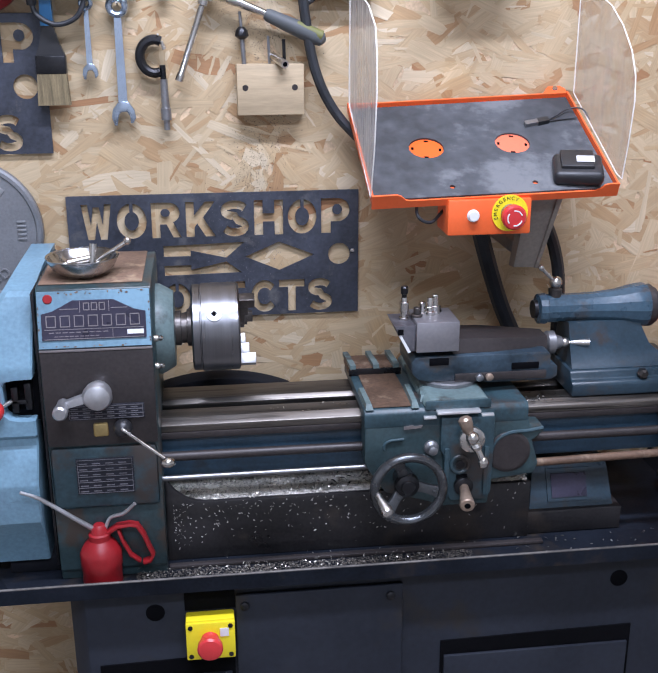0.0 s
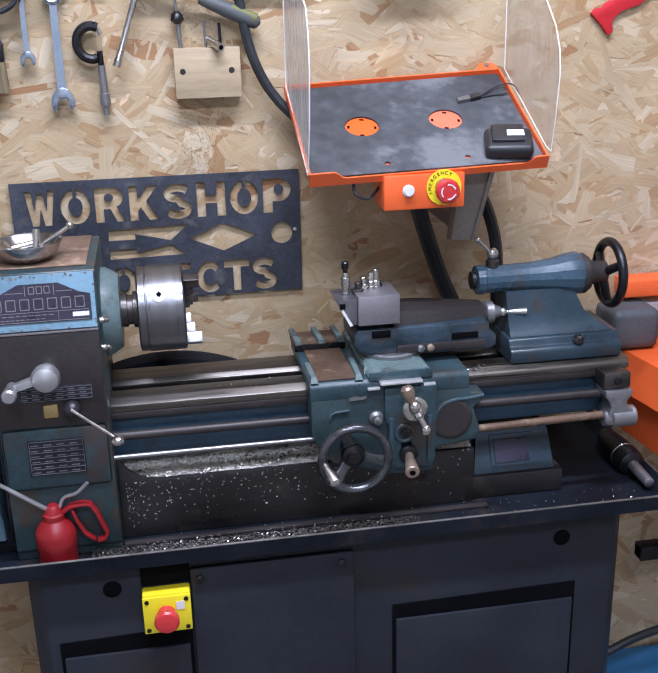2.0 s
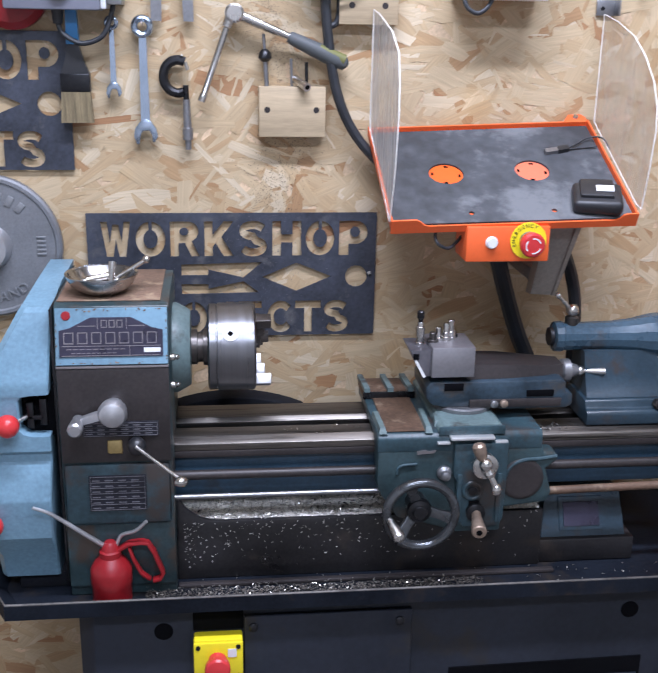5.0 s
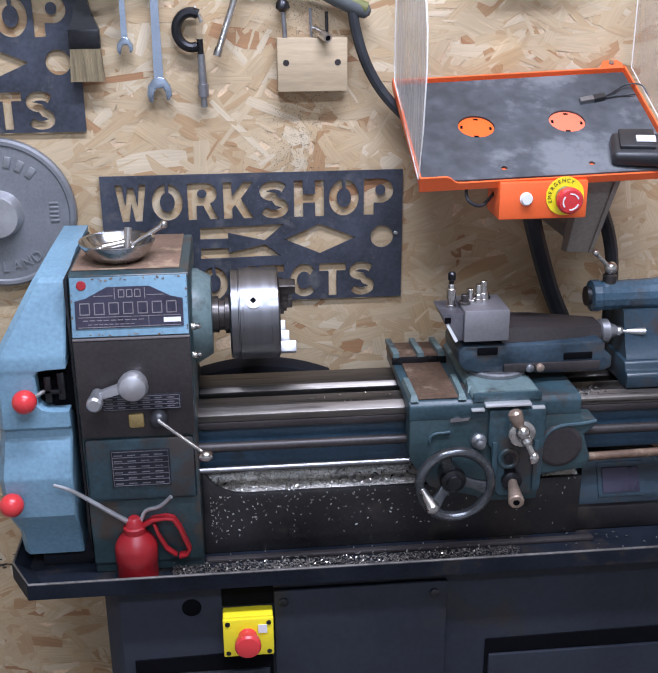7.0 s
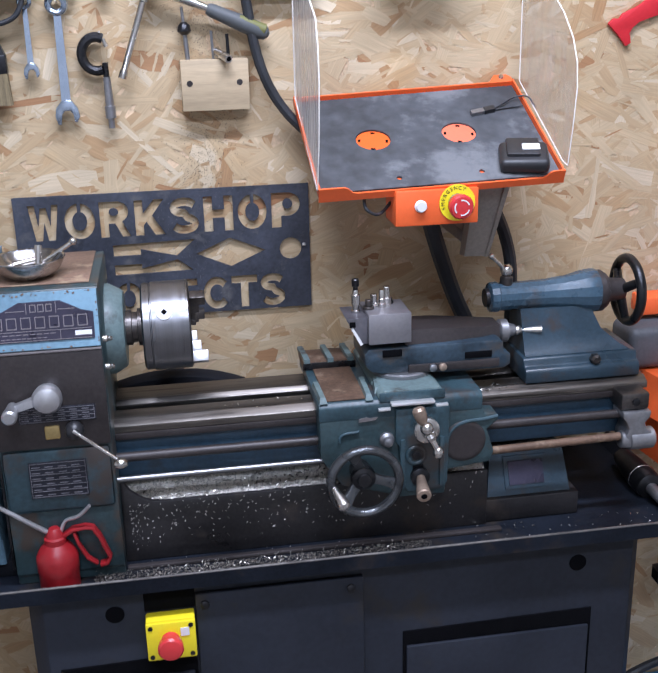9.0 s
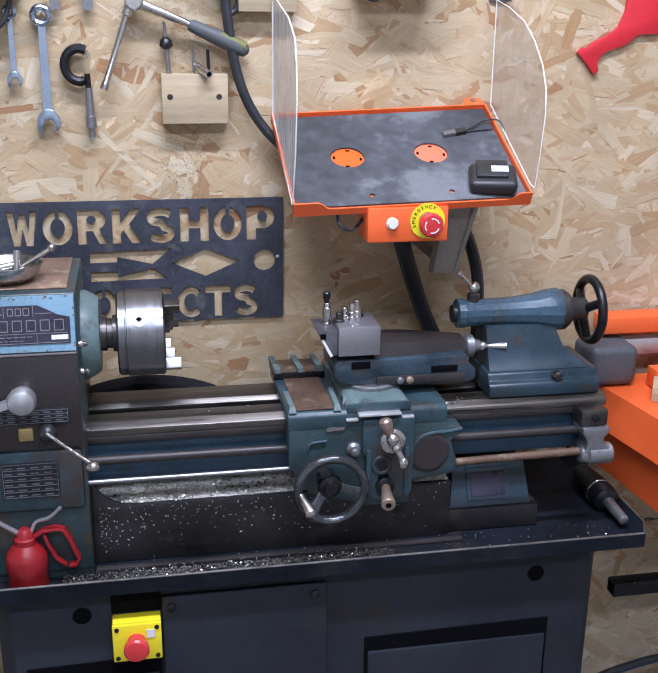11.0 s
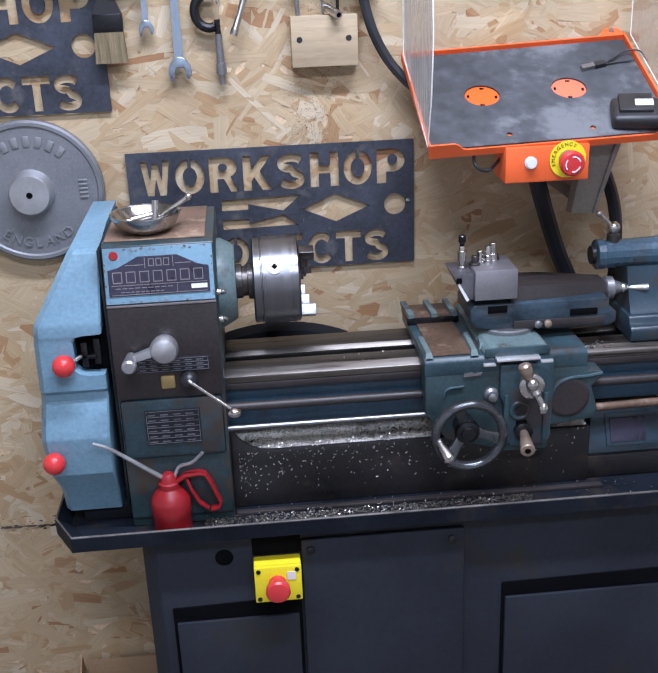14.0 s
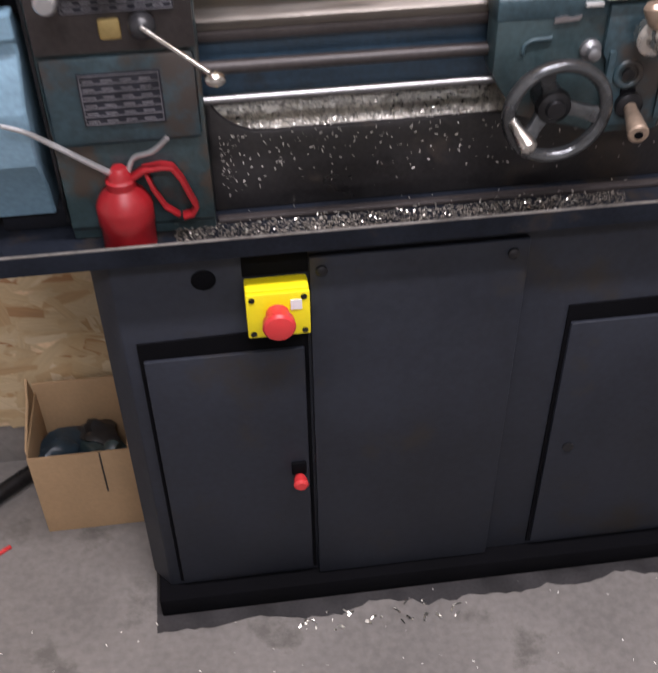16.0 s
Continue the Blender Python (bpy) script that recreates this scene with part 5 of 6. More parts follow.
def splatter(name, count, seed, spread, on_sign, mat, label):
    """Flecks of oil and chips thrown up the wall behind the chuck."""
    rnd = random.Random(seed)
    verts, faces = [], []
    while len(faces) < count:
        z = rnd.uniform(1.13, 1.90)
        x = -0.205 + 0.03 * math.sin(z * 9) + rnd.gauss(0, spread * (0.5 + rnd.random()))
        if (-0.551 < x < 0.0 and 1.138 < z < 1.383) != on_sign:
            continue
        y, r = (-0.0096 if on_sign else -0.0030), rnd.uniform(0.0002, 0.0007) * (1.4 if rnd.random() < 0.15 else 1)
        k = len(verts)
        for j in range(5):
            a = 1.257 * j + rnd.uniform(-0.4, 0.4)
            verts.append((x + r * math.cos(a), y, z + r * math.sin(a) * 1.3))
        faces.append(tuple(range(k, k + 5)))
    me = bpy.data.meshes.new(name)
    me.from_pydata(verts, [], faces)
    me.materials.append(mat)
    return tagged(new(name, me), label, "grime", "", "stuff")


splatter("oil_splatter", 3800, 21, 0.030, False, GRIME, "dark flecks of oil and chips on the board wall")
splatter("sign_splatter", 900, 22, 0.045, True, DIMLEGEND, "pale flecks of dried coolant and chips on the sign")


def floor_grime_shade():
    """Ragged strip on the concrete along the stand's foot: oily stain plus painted shade."""
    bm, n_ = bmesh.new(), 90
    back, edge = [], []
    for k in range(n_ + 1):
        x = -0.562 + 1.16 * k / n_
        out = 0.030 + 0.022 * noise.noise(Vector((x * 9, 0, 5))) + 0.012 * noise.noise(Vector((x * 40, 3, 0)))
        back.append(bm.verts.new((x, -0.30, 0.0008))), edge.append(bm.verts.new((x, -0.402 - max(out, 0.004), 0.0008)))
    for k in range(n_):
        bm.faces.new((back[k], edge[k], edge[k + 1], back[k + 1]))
    return tagged(part("floor_grime_shade", bm, FLOOR_GRIME_SHADE), "black oily grime and painted shade on the floor along the stand", "grime", "", "stuff")


# Its black also carries the stand's shade on the concrete.
floor_grime_shade()

# ---- cast face plate hung on the wall ----
disc = thing("face_plate", (-0.728, -0.01, 1.190), "grey cast-iron face plate with raised lettering hung on the wall", "face plate")
part("plate", lathe_turn([(0, 0.130), (0.006, 0.134), (0.020, 0.134), (0.024, 0.130), (0.024, 0.124), (0.021, 0.121), (0.021, 0.050)], (-0.728, -0.004, 1.324), (0, -1, 0), seg=64), CASTGREY, disc)
hubp = part("hub", lathe_turn([(0, 0.044), (0.004, 0.041), (0.026, 0.039), (0.030, 0.036), (0.030, 0.006)], (-0.728, -0.024, 1.324), (0, -1, 0), seg=40), ALU, disc, "paler machined hub")
part("centre_hole", lathe_turn([(0, 0.006), (0.001, 0.0055)], (-0.728, -0.0545, 1.324), (0, -1, 0), seg=16), BLACK, hubp)


def raised(text, radius, start, step, size, parent):
    """Letters raised on the plate, set round its centre, read from the outside."""
    for k, ch in enumerate(text):
        if ch == " ":
            continue
        a = start + step * k
        cu = bpy.data.curves.new("letter", "FONT")
        cu.body, cu.size, cu.extrude, cu.align_x = ch, size, 0.0022, "CENTER"
        ob = new("letter", cu)
        me = bpy.data.meshes.new_from_object(ob.evaluated_get(bpy.context.evaluated_depsgraph_get()))
        bpy.data.objects.remove(ob)
        me.transform(Matrix.Translation((0, -0.0255, 0)) @ pose(0, 0, 0, 0, -a, 0) @ Matrix.Translation((0, 0, -radius)) @ pose(0, 0, 0, 90, 0, 0))
        me.transform(Matrix.Translation(Vector((-0.728, 0, 1.324)) - place_of(parent)))
        me.materials.append(LETTERS)
        o = new("letter", me)
        o.parent = parent


raised("ENGLAND", 0.106, -36, 12, 0.026, disc)
for k in range(7):
    a = radians(128 - k * 13)
    q = box(-0.006, 0.006, -0.0275, -0.0245, -0.010, 0.010, 0.001, turn=pose(0, 0, 0, 0, 90 - math.degrees(a), 0))
    bmesh.ops.translate(q, vec=(-0.728 + 0.095 * math.cos(a), 0, 1.324 + 0.095 * math.sin(a)), verts=q.verts)
    part("raised_bar", q, LETTERS, disc)
for k in range(5):
    part("raised_bar", box(-0.640, -0.624, -0.0275, -0.0245, 1.308 + k * 0.008, 1.312 + k * 0.008, 0.0008), LETTERS, disc)
    part("raised_bar", box(-0.834, -0.818, -0.0275, -0.0245, 1.306 + k * 0.008, 1.310 + k * 0.008, 0.0008), LETTERS, disc)

# ---- tools on the wall ----
def hook(x, z):
    b = rod((x, 0.002, z), (x, -0.030, z + 0.004), 0.0018, seg=8)
    return single("wall_hook", b, STEEL, (x, -0.001, z), "small steel screw hook in the wall", "hook", group="wall hooks")


def spanner(x, top, low, r, label):
    """A combination spanner hung by its ring, jaw down."""
    y = -0.020
    t = thing("spanner", (x, y, low), label, "spanner", "spanners on the wall")
    w = r * 0.62
    part("shank", loft([[(x - w * 0.52, y - 0.003, top - r * 1.5), (x + w * 0.52, y - 0.003, top - r * 1.5), (x + w * 0.52, y + 0.003, top - r * 1.5), (x - w * 0.52, y + 0.003, top - r * 1.5)], [(x - w * 0.68, y - 0.004, low + r * 1.6), (x + w * 0.68, y - 0.004, low + r * 1.6), (x + w * 0.68, y + 0.004, low + r * 1.6), (x - w * 0.68, y + 0.004, low + r * 1.6)]]), CHROME, t)
    part("ring", torus((x, y, top - r * 0.9), (0, 1, 0), r * 0.72, r * 0.33, flat=1.3), CHROME, t)
    jaw = [(0.0, 1.75), (0.55, 1.55), (1.0, 0.9), (1.12, 0.15), (0.82, -0.35), (0.60, -0.30), (0.55, 0.35), (0.30, 0.72), (-0.20, 0.70), (-0.45, 0.40), (-0.62, -0.55), (-0.90, -0.50), (-1.1, 0.2), (-0.98, 0.95), (-0.5, 1.55)]
    part("open_jaw", prism([(x + u * r, low + 0.4 * r + v * r) for u, v in jaw], "y", y - 0.005, y + 0.005, 0.001), CHROME, t)
    hook(x, top - r * 0.75)
    return t


spanner(-0.4325, 1.737, 1.516, 0.0195, "long chrome combination spanner hung on the wall")
spanner(-0.4862, 1.736, 1.597, 0.0125, "short chrome combination spanner hung on the wall")

mic = thing("micrometer", (-0.36, -0.02, 1.50), "black-framed micrometer with a grey thimble hung on the wall", "micrometer")
cx, cz = -0.372, 1.634
part("frame", tube([(cx + u, -0.02, cz + v) for u, v in arc(0, 0, 0.026, 0.029, 62, 290, 12)], 0.0088, seg=10), BLACKOX, mic)
part("anvil", rod((cx + 0.013, -0.02, cz + 0.026), (cx + 0.018, -0.02, cz + 0.012), 0.0035), STEEL, mic)
part("spindle", rod((cx + 0.013, -0.02, cz - 0.015), (cx + 0.014, -0.02, cz - 0.045), 0.0055), BLACKOX, mic)
part("thimble", lathe_turn([(0, 0.0065), (0.050, 0.0075), (0.051, 0.0095), (0.072, 0.0095), (0.073, 0.006), (0.09, 0.0055)], (cx + 0.014, -0.02, cz - 0.040), (0.02, 0, -1)), GREYSTEEL, mic, "grey thimble")
hook(cx + 0.008, cz + 0.034)

rat = thing("ratchet", (-0.27, -0.03, 1.60), "steel ratchet with extension bar and grey grip on the wall", "ratchet")
part("head", lathe_turn([(0, 0.014), (0.003, 0.017), (0.022, 0.017), (0.025, 0.013)], (-0.270, -0.018, 1.745), (0, -1, 0)), STEEL, rat)
part("arm", rod((-0.262, -0.030, 1.742), (-0.172, -0.030, 1.706), 0.010, r1=0.0065), STEEL, rat)
gp = part("grip", lathe_turn([(0, 0.009), (0.006, 0.0115), (0.05, 0.014), (0.095, 0.0155), (0.112, 0.012), (0.118, 0.004)], (-0.173, -0.030, 1.706), (0.108, 0, -0.048)), GRIP, rat, "grey soft grip with olive edge")
part("grip_inlay", lathe_turn([(0, 0.008), (0.05, 0.0105), (0.052, 0.006)], (-0.118, -0.0345, 1.687), (0.108, 0, -0.048)), OLIVE, gp)
part("extension", lathe_turn([(0, 0.0095), (0.022, 0.0095), (0.024, 0.0062), (0.145, 0.0062), (0.147, 0.0075), (0.160, 0.0075)], (-0.276, -0.030, 1.742), (-0.055, 0, -0.152)), STEEL, rat)
hook(-0.268, 1.768)

brush = thing("paint_brush", (-0.552, -0.025, 1.552), "wide paint brush with a blue handle and worn bristles", "paint brush")
part("bristles", loft([[(-0.5805, -0.034, 1.552), (-0.5235, -0.034, 1.552), (-0.5235, -0.020, 1.552), (-0.5805, -0.020, 1.552)], [(-0.577, -0.036, 1.607), (-0.527, -0.036, 1.607), (-0.527, -0.018, 1.607), (-0.577, -0.018, 1.607)]]), BRISTLE, brush, "brown bristles")
part("ferrule", box(-0.578, -0.526, -0.037, -0.017, 1.606, 1.638, 0.002), BLACKOX, brush, "dark metal ferrule")
part("shoulder", loft([[(-0.577, -0.035, 1.638), (-0.527, -0.035, 1.638), (-0.527, -0.019, 1.638), (-0.577, -0.019, 1.638)], [(-0.568, -0.034, 1.66), (-0.536, -0.034, 1.66), (-0.536, -0.020, 1.66), (-0.568, -0.020, 1.66)], [(-0.562, -0.034, 1.69), (-0.544, -0.034, 1.69), (-0.544, -0.020, 1.69), (-0.562, -0.020, 1.69)]]), BLACKPL, brush)
part("handle", loft([[(-0.564, -0.036, 1.688), (-0.542, -0.036, 1.688), (-0.542, -0.018, 1.688), (-0.564, -0.018, 1.688)], [(-0.562, -0.035, 1.80), (-0.546, -0.035, 1.80), (-0.546, -0.019, 1.80), (-0.562, -0.019, 1.80)]]), BLUEHANDLE, brush, "blue handle")

for x, z, tilt in ((-0.4075, 1.7292, 1), (-0.3505, 1.7291, -2)):
    single("file", loft([[(x - 0.009, -0.022, z), (x + 0.009, -0.022, z), (x + 0.009, -0.017, z), (x - 0.009, -0.017, z)], [(x - 0.012 + tilt * 0.003, -0.022, z + 0.20), (x + 0.012 + tilt * 0.003, -0.022, z + 0.20), (x + 0.012 + tilt * 0.003, -0.017, z + 0.20), (x - 0.012 + tilt * 0.003, -0.017, z + 0.20)]]), GREYSTEEL, (x, -0.02, z), "flat grey steel file hung on the wall", "file", group="files on the wall")
    hook(x, z + 0.19)

rack = thing("tool_block", (-0.166, -0.005, 1.529), "small pine block with drilled holes screwed to the wall", "tool rack")
part("block", box(-0.227, -0.105, -0.036, -0.003, 1.529, 1.619, 0.0015), PINE, rack)
for x in (-0.212, -0.122):
    part("screw", lathe_turn([(0, 0.0055), (0.001, 0.0055)], (x, -0.0355, 1.578), (0, -1, 0), seg=12), BROWN, rack)
cd = thing("countersink", (-0.214, -0.03, 1.62), "dark toothed chuck key standing in the pine block", "countersink")
part("shank", rod((-0.212, -0.022, 1.615), (-0.215, -0.022, 1.665), 0.0042), GREYSTEEL, cd)
part("cutter", lathe_turn([(0, 0.006), (0.006, 0.013), (0.016, 0.011), (0.022, 0.005)], (-0.215, -0.022, 1.662), (-0.03, 0, 1), seg=10), BLACKOX, cd)
part("pilot", rod((-0.216, -0.022, 1.683), (-0.218, -0.022, 1.71), 0.0028), GREYSTEEL, cd)
pin = thing("hex_key", (-0.166, -0.022, 1.615), "thin grey steel pin standing in the pine block", "pin")
part("pin", rod((-0.166, -0.020, 1.612), (-0.168, -0.020, 1.668), 0.0028, seg=6), GREYSTEEL, pin)
ck = thing("box_key", (-0.145, -0.03, 1.615), "small tubular key with a dark pin standing in the block", "box key")
part("tube", rod((-0.160, -0.018, 1.632), (-0.141, -0.058, 1.620), 0.0075), STEEL, ck)
part("bore", rod((-0.1411, -0.0578, 1.6201), (-0.1408, -0.0584, 1.6199), 0.0045), BLACK, ck)
part("pin", rod((-0.139, -0.022, 1.612), (-0.140, -0.022, 1.662), 0.003), BLACKOX, ck)

gb = thing("control_box", (-0.56, -0.06, 1.742), "grey enamelled switch box with a red button on the wall", "switch box")
part("case", box(-0.66, -0.498, -0.075, -0.003, 1.745, 1.95, 0.004), GREYBOX, gb)
part("side_plate", box(-0.488, -0.462, -0.070, -0.003, 1.755, 1.95, 0.002), GREYSTEEL, gb)
part("white_edge", box(-0.4975, -0.4885, -0.072, -0.003, 1.748, 1.95, 0.001), WHITE, gb)
part("button", lathe_turn([(0, 0.022), (0.010, 0.022), (0.013, 0.018)], (-0.565, -0.075, 1.785), (0, -1, 0)), RED, gb, "round red button")
part("cable_gland", rod((-0.575, -0.04, 1.748), (-0.575, -0.04, 1.722), 0.011, r1=0.008), BLACKPL, gb)
part("cable", tube([(-0.575, -0.04, 1.724), (-0.566, -0.045, 1.705), (-0.535, -0.05, 1.690), (-0.50, -0.05, 1.702), (-0.484, -0.045, 1.735), (-0.476, -0.04, 1.77)], 0.0045), RUBBER, gb)

pot = thing("red_pulley", (-0.68, -0.05, 1.73), "dark red round cover on the wall", "cover")
part("cover", lathe_turn([(0, 0.062), (0.02, 0.062), (0.03, 0.05), (0.03, 0.01)], (-0.655, -0.004, 1.772), (0, -1, 0)), REDPAINT, pot)

up = thing("shelf_block", (-0.03, -0.01, 1.726), "pine block with screw holes fixed to the wall", "wood block")
part("block", box(-0.083, 0.024, -0.034, -0.003, 1.729, 1.85, 0.0015), PINE, up)
for x in (-0.06, 0.0):
    part("hole", lathe_turn([(0, 0.006), (0.001, 0.0055)], (x, -0.0335, 1.762), (0, -1, 0), seg=12), BROWN, up)

hose = thing("power_cable", (-0.08, -0.03, 1.5), "thick black cable hanging down the wall", "cable")
part("cable", tube([(-0.110, -0.030, 1.95), (-0.108, -0.030, 1.78), (-0.100, -0.032, 1.69), (-0.086, -0.034, 1.615), (-0.062, -0.036, 1.555), (-0.025, -0.04, 1.505), (0.03, -0.05, 1.46), (0.10, -0.06, 1.44)], 0.0095), RUBBER, hose)
part("loop", tube([(-0.095, -0.025, 1.84), (-0.082, -0.025, 1.78), (-0.085, -0.025, 1.735), (-0.105, -0.025, 1.722)], 0.006), RUBBER, hose)
hose2 = thing("coolant_hose", (0.23, -0.1, 1.1), "thick black hose running down behind the lathe", "hose")
part("hose", tube([(0.190, -0.14, 1.42), (0.200, -0.135, 1.36), (0.230, -0.11, 1.27), (0.275, -0.075, 1.16), (0.325, -0.06, 1.05), (0.34, -0.06, 0.95)], 0.0165), RUBBER, hose2)
hose3 = thing("coolant_hose", (0.36, -0.1, 1.1), "thick black hose running down behind the tailstock", "hose")
part("hose", tube([(0.31, -0.12, 1.38), (0.345, -0.10, 1.33), (0.375, -0.08, 1.27), (0.392, -0.07, 1.20), (0.395, -0.07, 1.08), (0.395, -0.07, 0.95)], 0.0125), RUBBER, hose3)

pa = thing("power_adapter", (-0.10, -0.04, 1.80), "black power adapter hung high on the wall over the cable", "adapter")
part("case", box(-0.150, -0.066, -0.060, -0.004, 1.800, 1.93, 0.006), BLACKPL, pa)
part("lead", tube([(-0.128, -0.045, 1.802), (-0.118, -0.050, 1.789), (-0.095, -0.052, 1.781), (-0.065, -0.050, 1.784), (-0.040, -0.045, 1.797), (-0.028, -0.040, 1.815), (-0.022, -0.030, 1.86)], 0.0028), RUBBER, pa)

wb = thing("wall_socket_box", (0.21, -0.05, 1.768), "white cable box fixed high on the wall", "box")
part("case", box(0.125, 0.285, -0.085, -0.003, 1.775, 1.95, 0.003), WHITE, wb)
part("cable", tube([(0.130, -0.07, 1.80), (0.135, -0.085, 1.765), (0.155, -0.09, 1.752), (0.175, -0.088, 1.765), (0.185, -0.085, 1.79)], 0.004), RUBBER, wb)
part("plug", box(0.150, 0.185, -0.105, -0.084, 1.785, 1.83, 0.004), BLACKPL, wb)

bk = thing("corner_bracket", (0.42, -0.03, 1.752), "small zinc angle bracket on the wall", "bracket")
part("plate", box(0.402, 0.440, -0.008, -0.003, 1.752, 1.780, 0.001), GREYSTEEL, bk)
part("leg", box(0.437, 0.440, -0.030, -0.003, 1.752, 1.780, 0.001), GREYSTEEL, bk)
part("screw", lathe_turn([(0, 0.004), (0.002, 0.003)], (0.414, -0.008, 1.765), (0, -1, 0), seg=10), BLACKOX, bk)
single("wall_hook", tube([(0.487, 0.0, 1.80), (0.487, -0.02, 1.80), (0.487, -0.024, 1.790), (0.487, -0.018, 1.782)], 0.003), STEEL, (0.487, -0.01, 1.785), "small steel screw hook in the wall", "hook", group="wall hooks")

red = prism([(0.590, 1.658), (0.600, 1.668), (0.612, 1.667), (0.618, 1.676), (0.650, 1.690), (0.672, 1.706), (0.684, 1.735), (0.690, 1.79), (0.70, 1.86), (0.80, 1.86), (0.80, 1.74), (0.76, 1.695), (0.715, 1.692), (0.690, 1.672), (0.652, 1.660), (0.640, 1.650), (0.634, 1.640), (0.638, 1.622), (0.628, 1.616), (0.612, 1.636), (0.600, 1.648)], "y", -0.012, -0.003, 0.001)
single("wall_cutout", red, REDWOOD, (0.68, -0.004, 1.616), "bright red flat cut-out shape fixed to the wall", "decoration")

# ---- hinged chuck guard panel with its control box ----
guard = thing("machine_guard", (0.19, -0.15, 1.41), "orange tray guard with rubber mat and clear side screens", "guard")
FL, FR, BL, BR = Vector((-0.020, -0.285, 1.409)), Vector((0.405, -0.285, 1.421)), Vector((-0.024, -0.022, 1.536)), Vector((0.399, -0.022, 1.552))


def on_tray(u, v, up=0.0):
    """A place on the sloping tray: u across, v to the back, up off its face."""
    p = FL.lerp(FR, u).lerp(BL.lerp(BR, u), v)
    nrm = (FR - FL).cross(BL - FL).normalized()
    return p + nrm * up


def slab(pts, lo, hi, bm=None):
    return loft([[on_tray(u, v, lo) for u, v in pts], [on_tray(u, v, hi) for u, v in pts]], bm)


part("tray_sheet", slab([(0, 0), (1, 0), (1, 1), (0, 1)], -0.004, 0.0), ORANGE, guard)
lip = bmesh.new()
for (a, b, h) in (((0, 0), (0, 1), 0.013), ((1, 0), (1, 1), 0.013), ((0, 1), (1, 1), 0.011)):
    u0, v0, u1, v1 = *a, *b
    du, dv = (0.008, 0) if u0 == u1 else (0, 0.012)
    s = -1 if (u0 == 1 and u1 == 1) or (v0 == 1 and v1 == 1) else 1
    slab([(u0, v0), (u1, v1), (u1 + s * du, v1 + s * dv), (u0 + s * du, v0 + s * dv)], -0.004, h, lip)
front = [(0.0, 0.015), (0.10, 0.015), (0.115, 0.012), (0.135, 0.004), (0.15, 0.002), (0.91, 0.002), (0.925, 0.005), (0.94, 0.012), (0.955, 0.014), (1.0, 0.014)]
loft([[on_tray(u, -0.002, -0.011), on_tray(u, 0.010, -0.011), on_tray(u, 0.010, h), on_tray(u, -0.002, h)] for u, h in front], lip)
slab([(0.88, 0.99), (1.0, 0.99), (1.0, 1.06), (0.98, 1.10), (0.93, 1.10)], -0.002, 0.008, lip)
part("folded_edge", lip, ORANGE, guard, "folded orange edge", 20)


def in_tray(u, v):
    return ((u - 0.5) * 0.425, (v - 0.5) * 0.292)


ring_pts = lambda cu, cv, r, n=32: [(cu + r / 0.425 * math.cos(2 * math.pi * k / n), cv + r / 0.292 * math.sin(2 * math.pi * k / n)) for k in range(n)]
H1, H2, HR = (0.285, 0.50), (0.655, 0.505), 0.031


def mat_sheet():
    cu = [[(0.012, 0.014), (0.988, 0.014), (0.988, 0.975), (0.012, 0.975)], ring_pts(*H1, HR), ring_pts(*H2, HR), ring_pts(0.335, 0.10, 0.005, 12), ring_pts(0.675, 0.10, 0.005, 12)]
    bm = flat_shape([[in_tray(u, v) for u, v in loop] for loop in cu], 0.004)
    for w in bm.verts:
        u, v, up_ = w.co.x / 0.425 + 0.5, w.co.z / 0.292 + 0.5, -w.co.y
        w.co = on_tray(u, v, 0.0006 + up_)
    return bm


part("rubber_mat", mat_sheet(), MAT, guard, "dusty black rubber mat with two round holes")
for c, m in ((H1, ORANGE_HI), (H2, SALMON)):
    pl = part("round_plate", slab(ring_pts(*c, HR - 0.0005), 0.0003, 0.0014), m, guard, "bright orange plate in the hole")
    for a in (80, 170, 260, 350):
        q = thick([(0.0245 * math.cos(radians(a + d)), 0.0245 * math.sin(radians(a + d))) for d in (-9, -3, 3, 9)], 0.0042)
        part("slot", slab([(c[0] + x / 0.425, c[1] + y / 0.292) for x, y in q], 0.0013, 0.002), BLACK, pl, "small dark slot")
part("hinge_screw", lathe_turn([(0, 0.006), (0.003, 0.005)], on_tray(0.955, 1.06, 0.008), (0, -0.43, 0.9), seg=12), STEEL, guard)


def screen(name, x0, x1, curve, mat, label):
    """A clear side screen standing on the edge of the tray: outline in (y, z)."""
    ob = part(name, prism(curve, "x", x0, x1), mat, guard, label)
    e = part("edge", tube([((x0 + x1) / 2, y, z) for y, z in curve + curve[:1]], 0.0011, seg=6, curve=False), EDGE, ob, "pale polished edge")
    ob.visible_shadow = False
    return ob


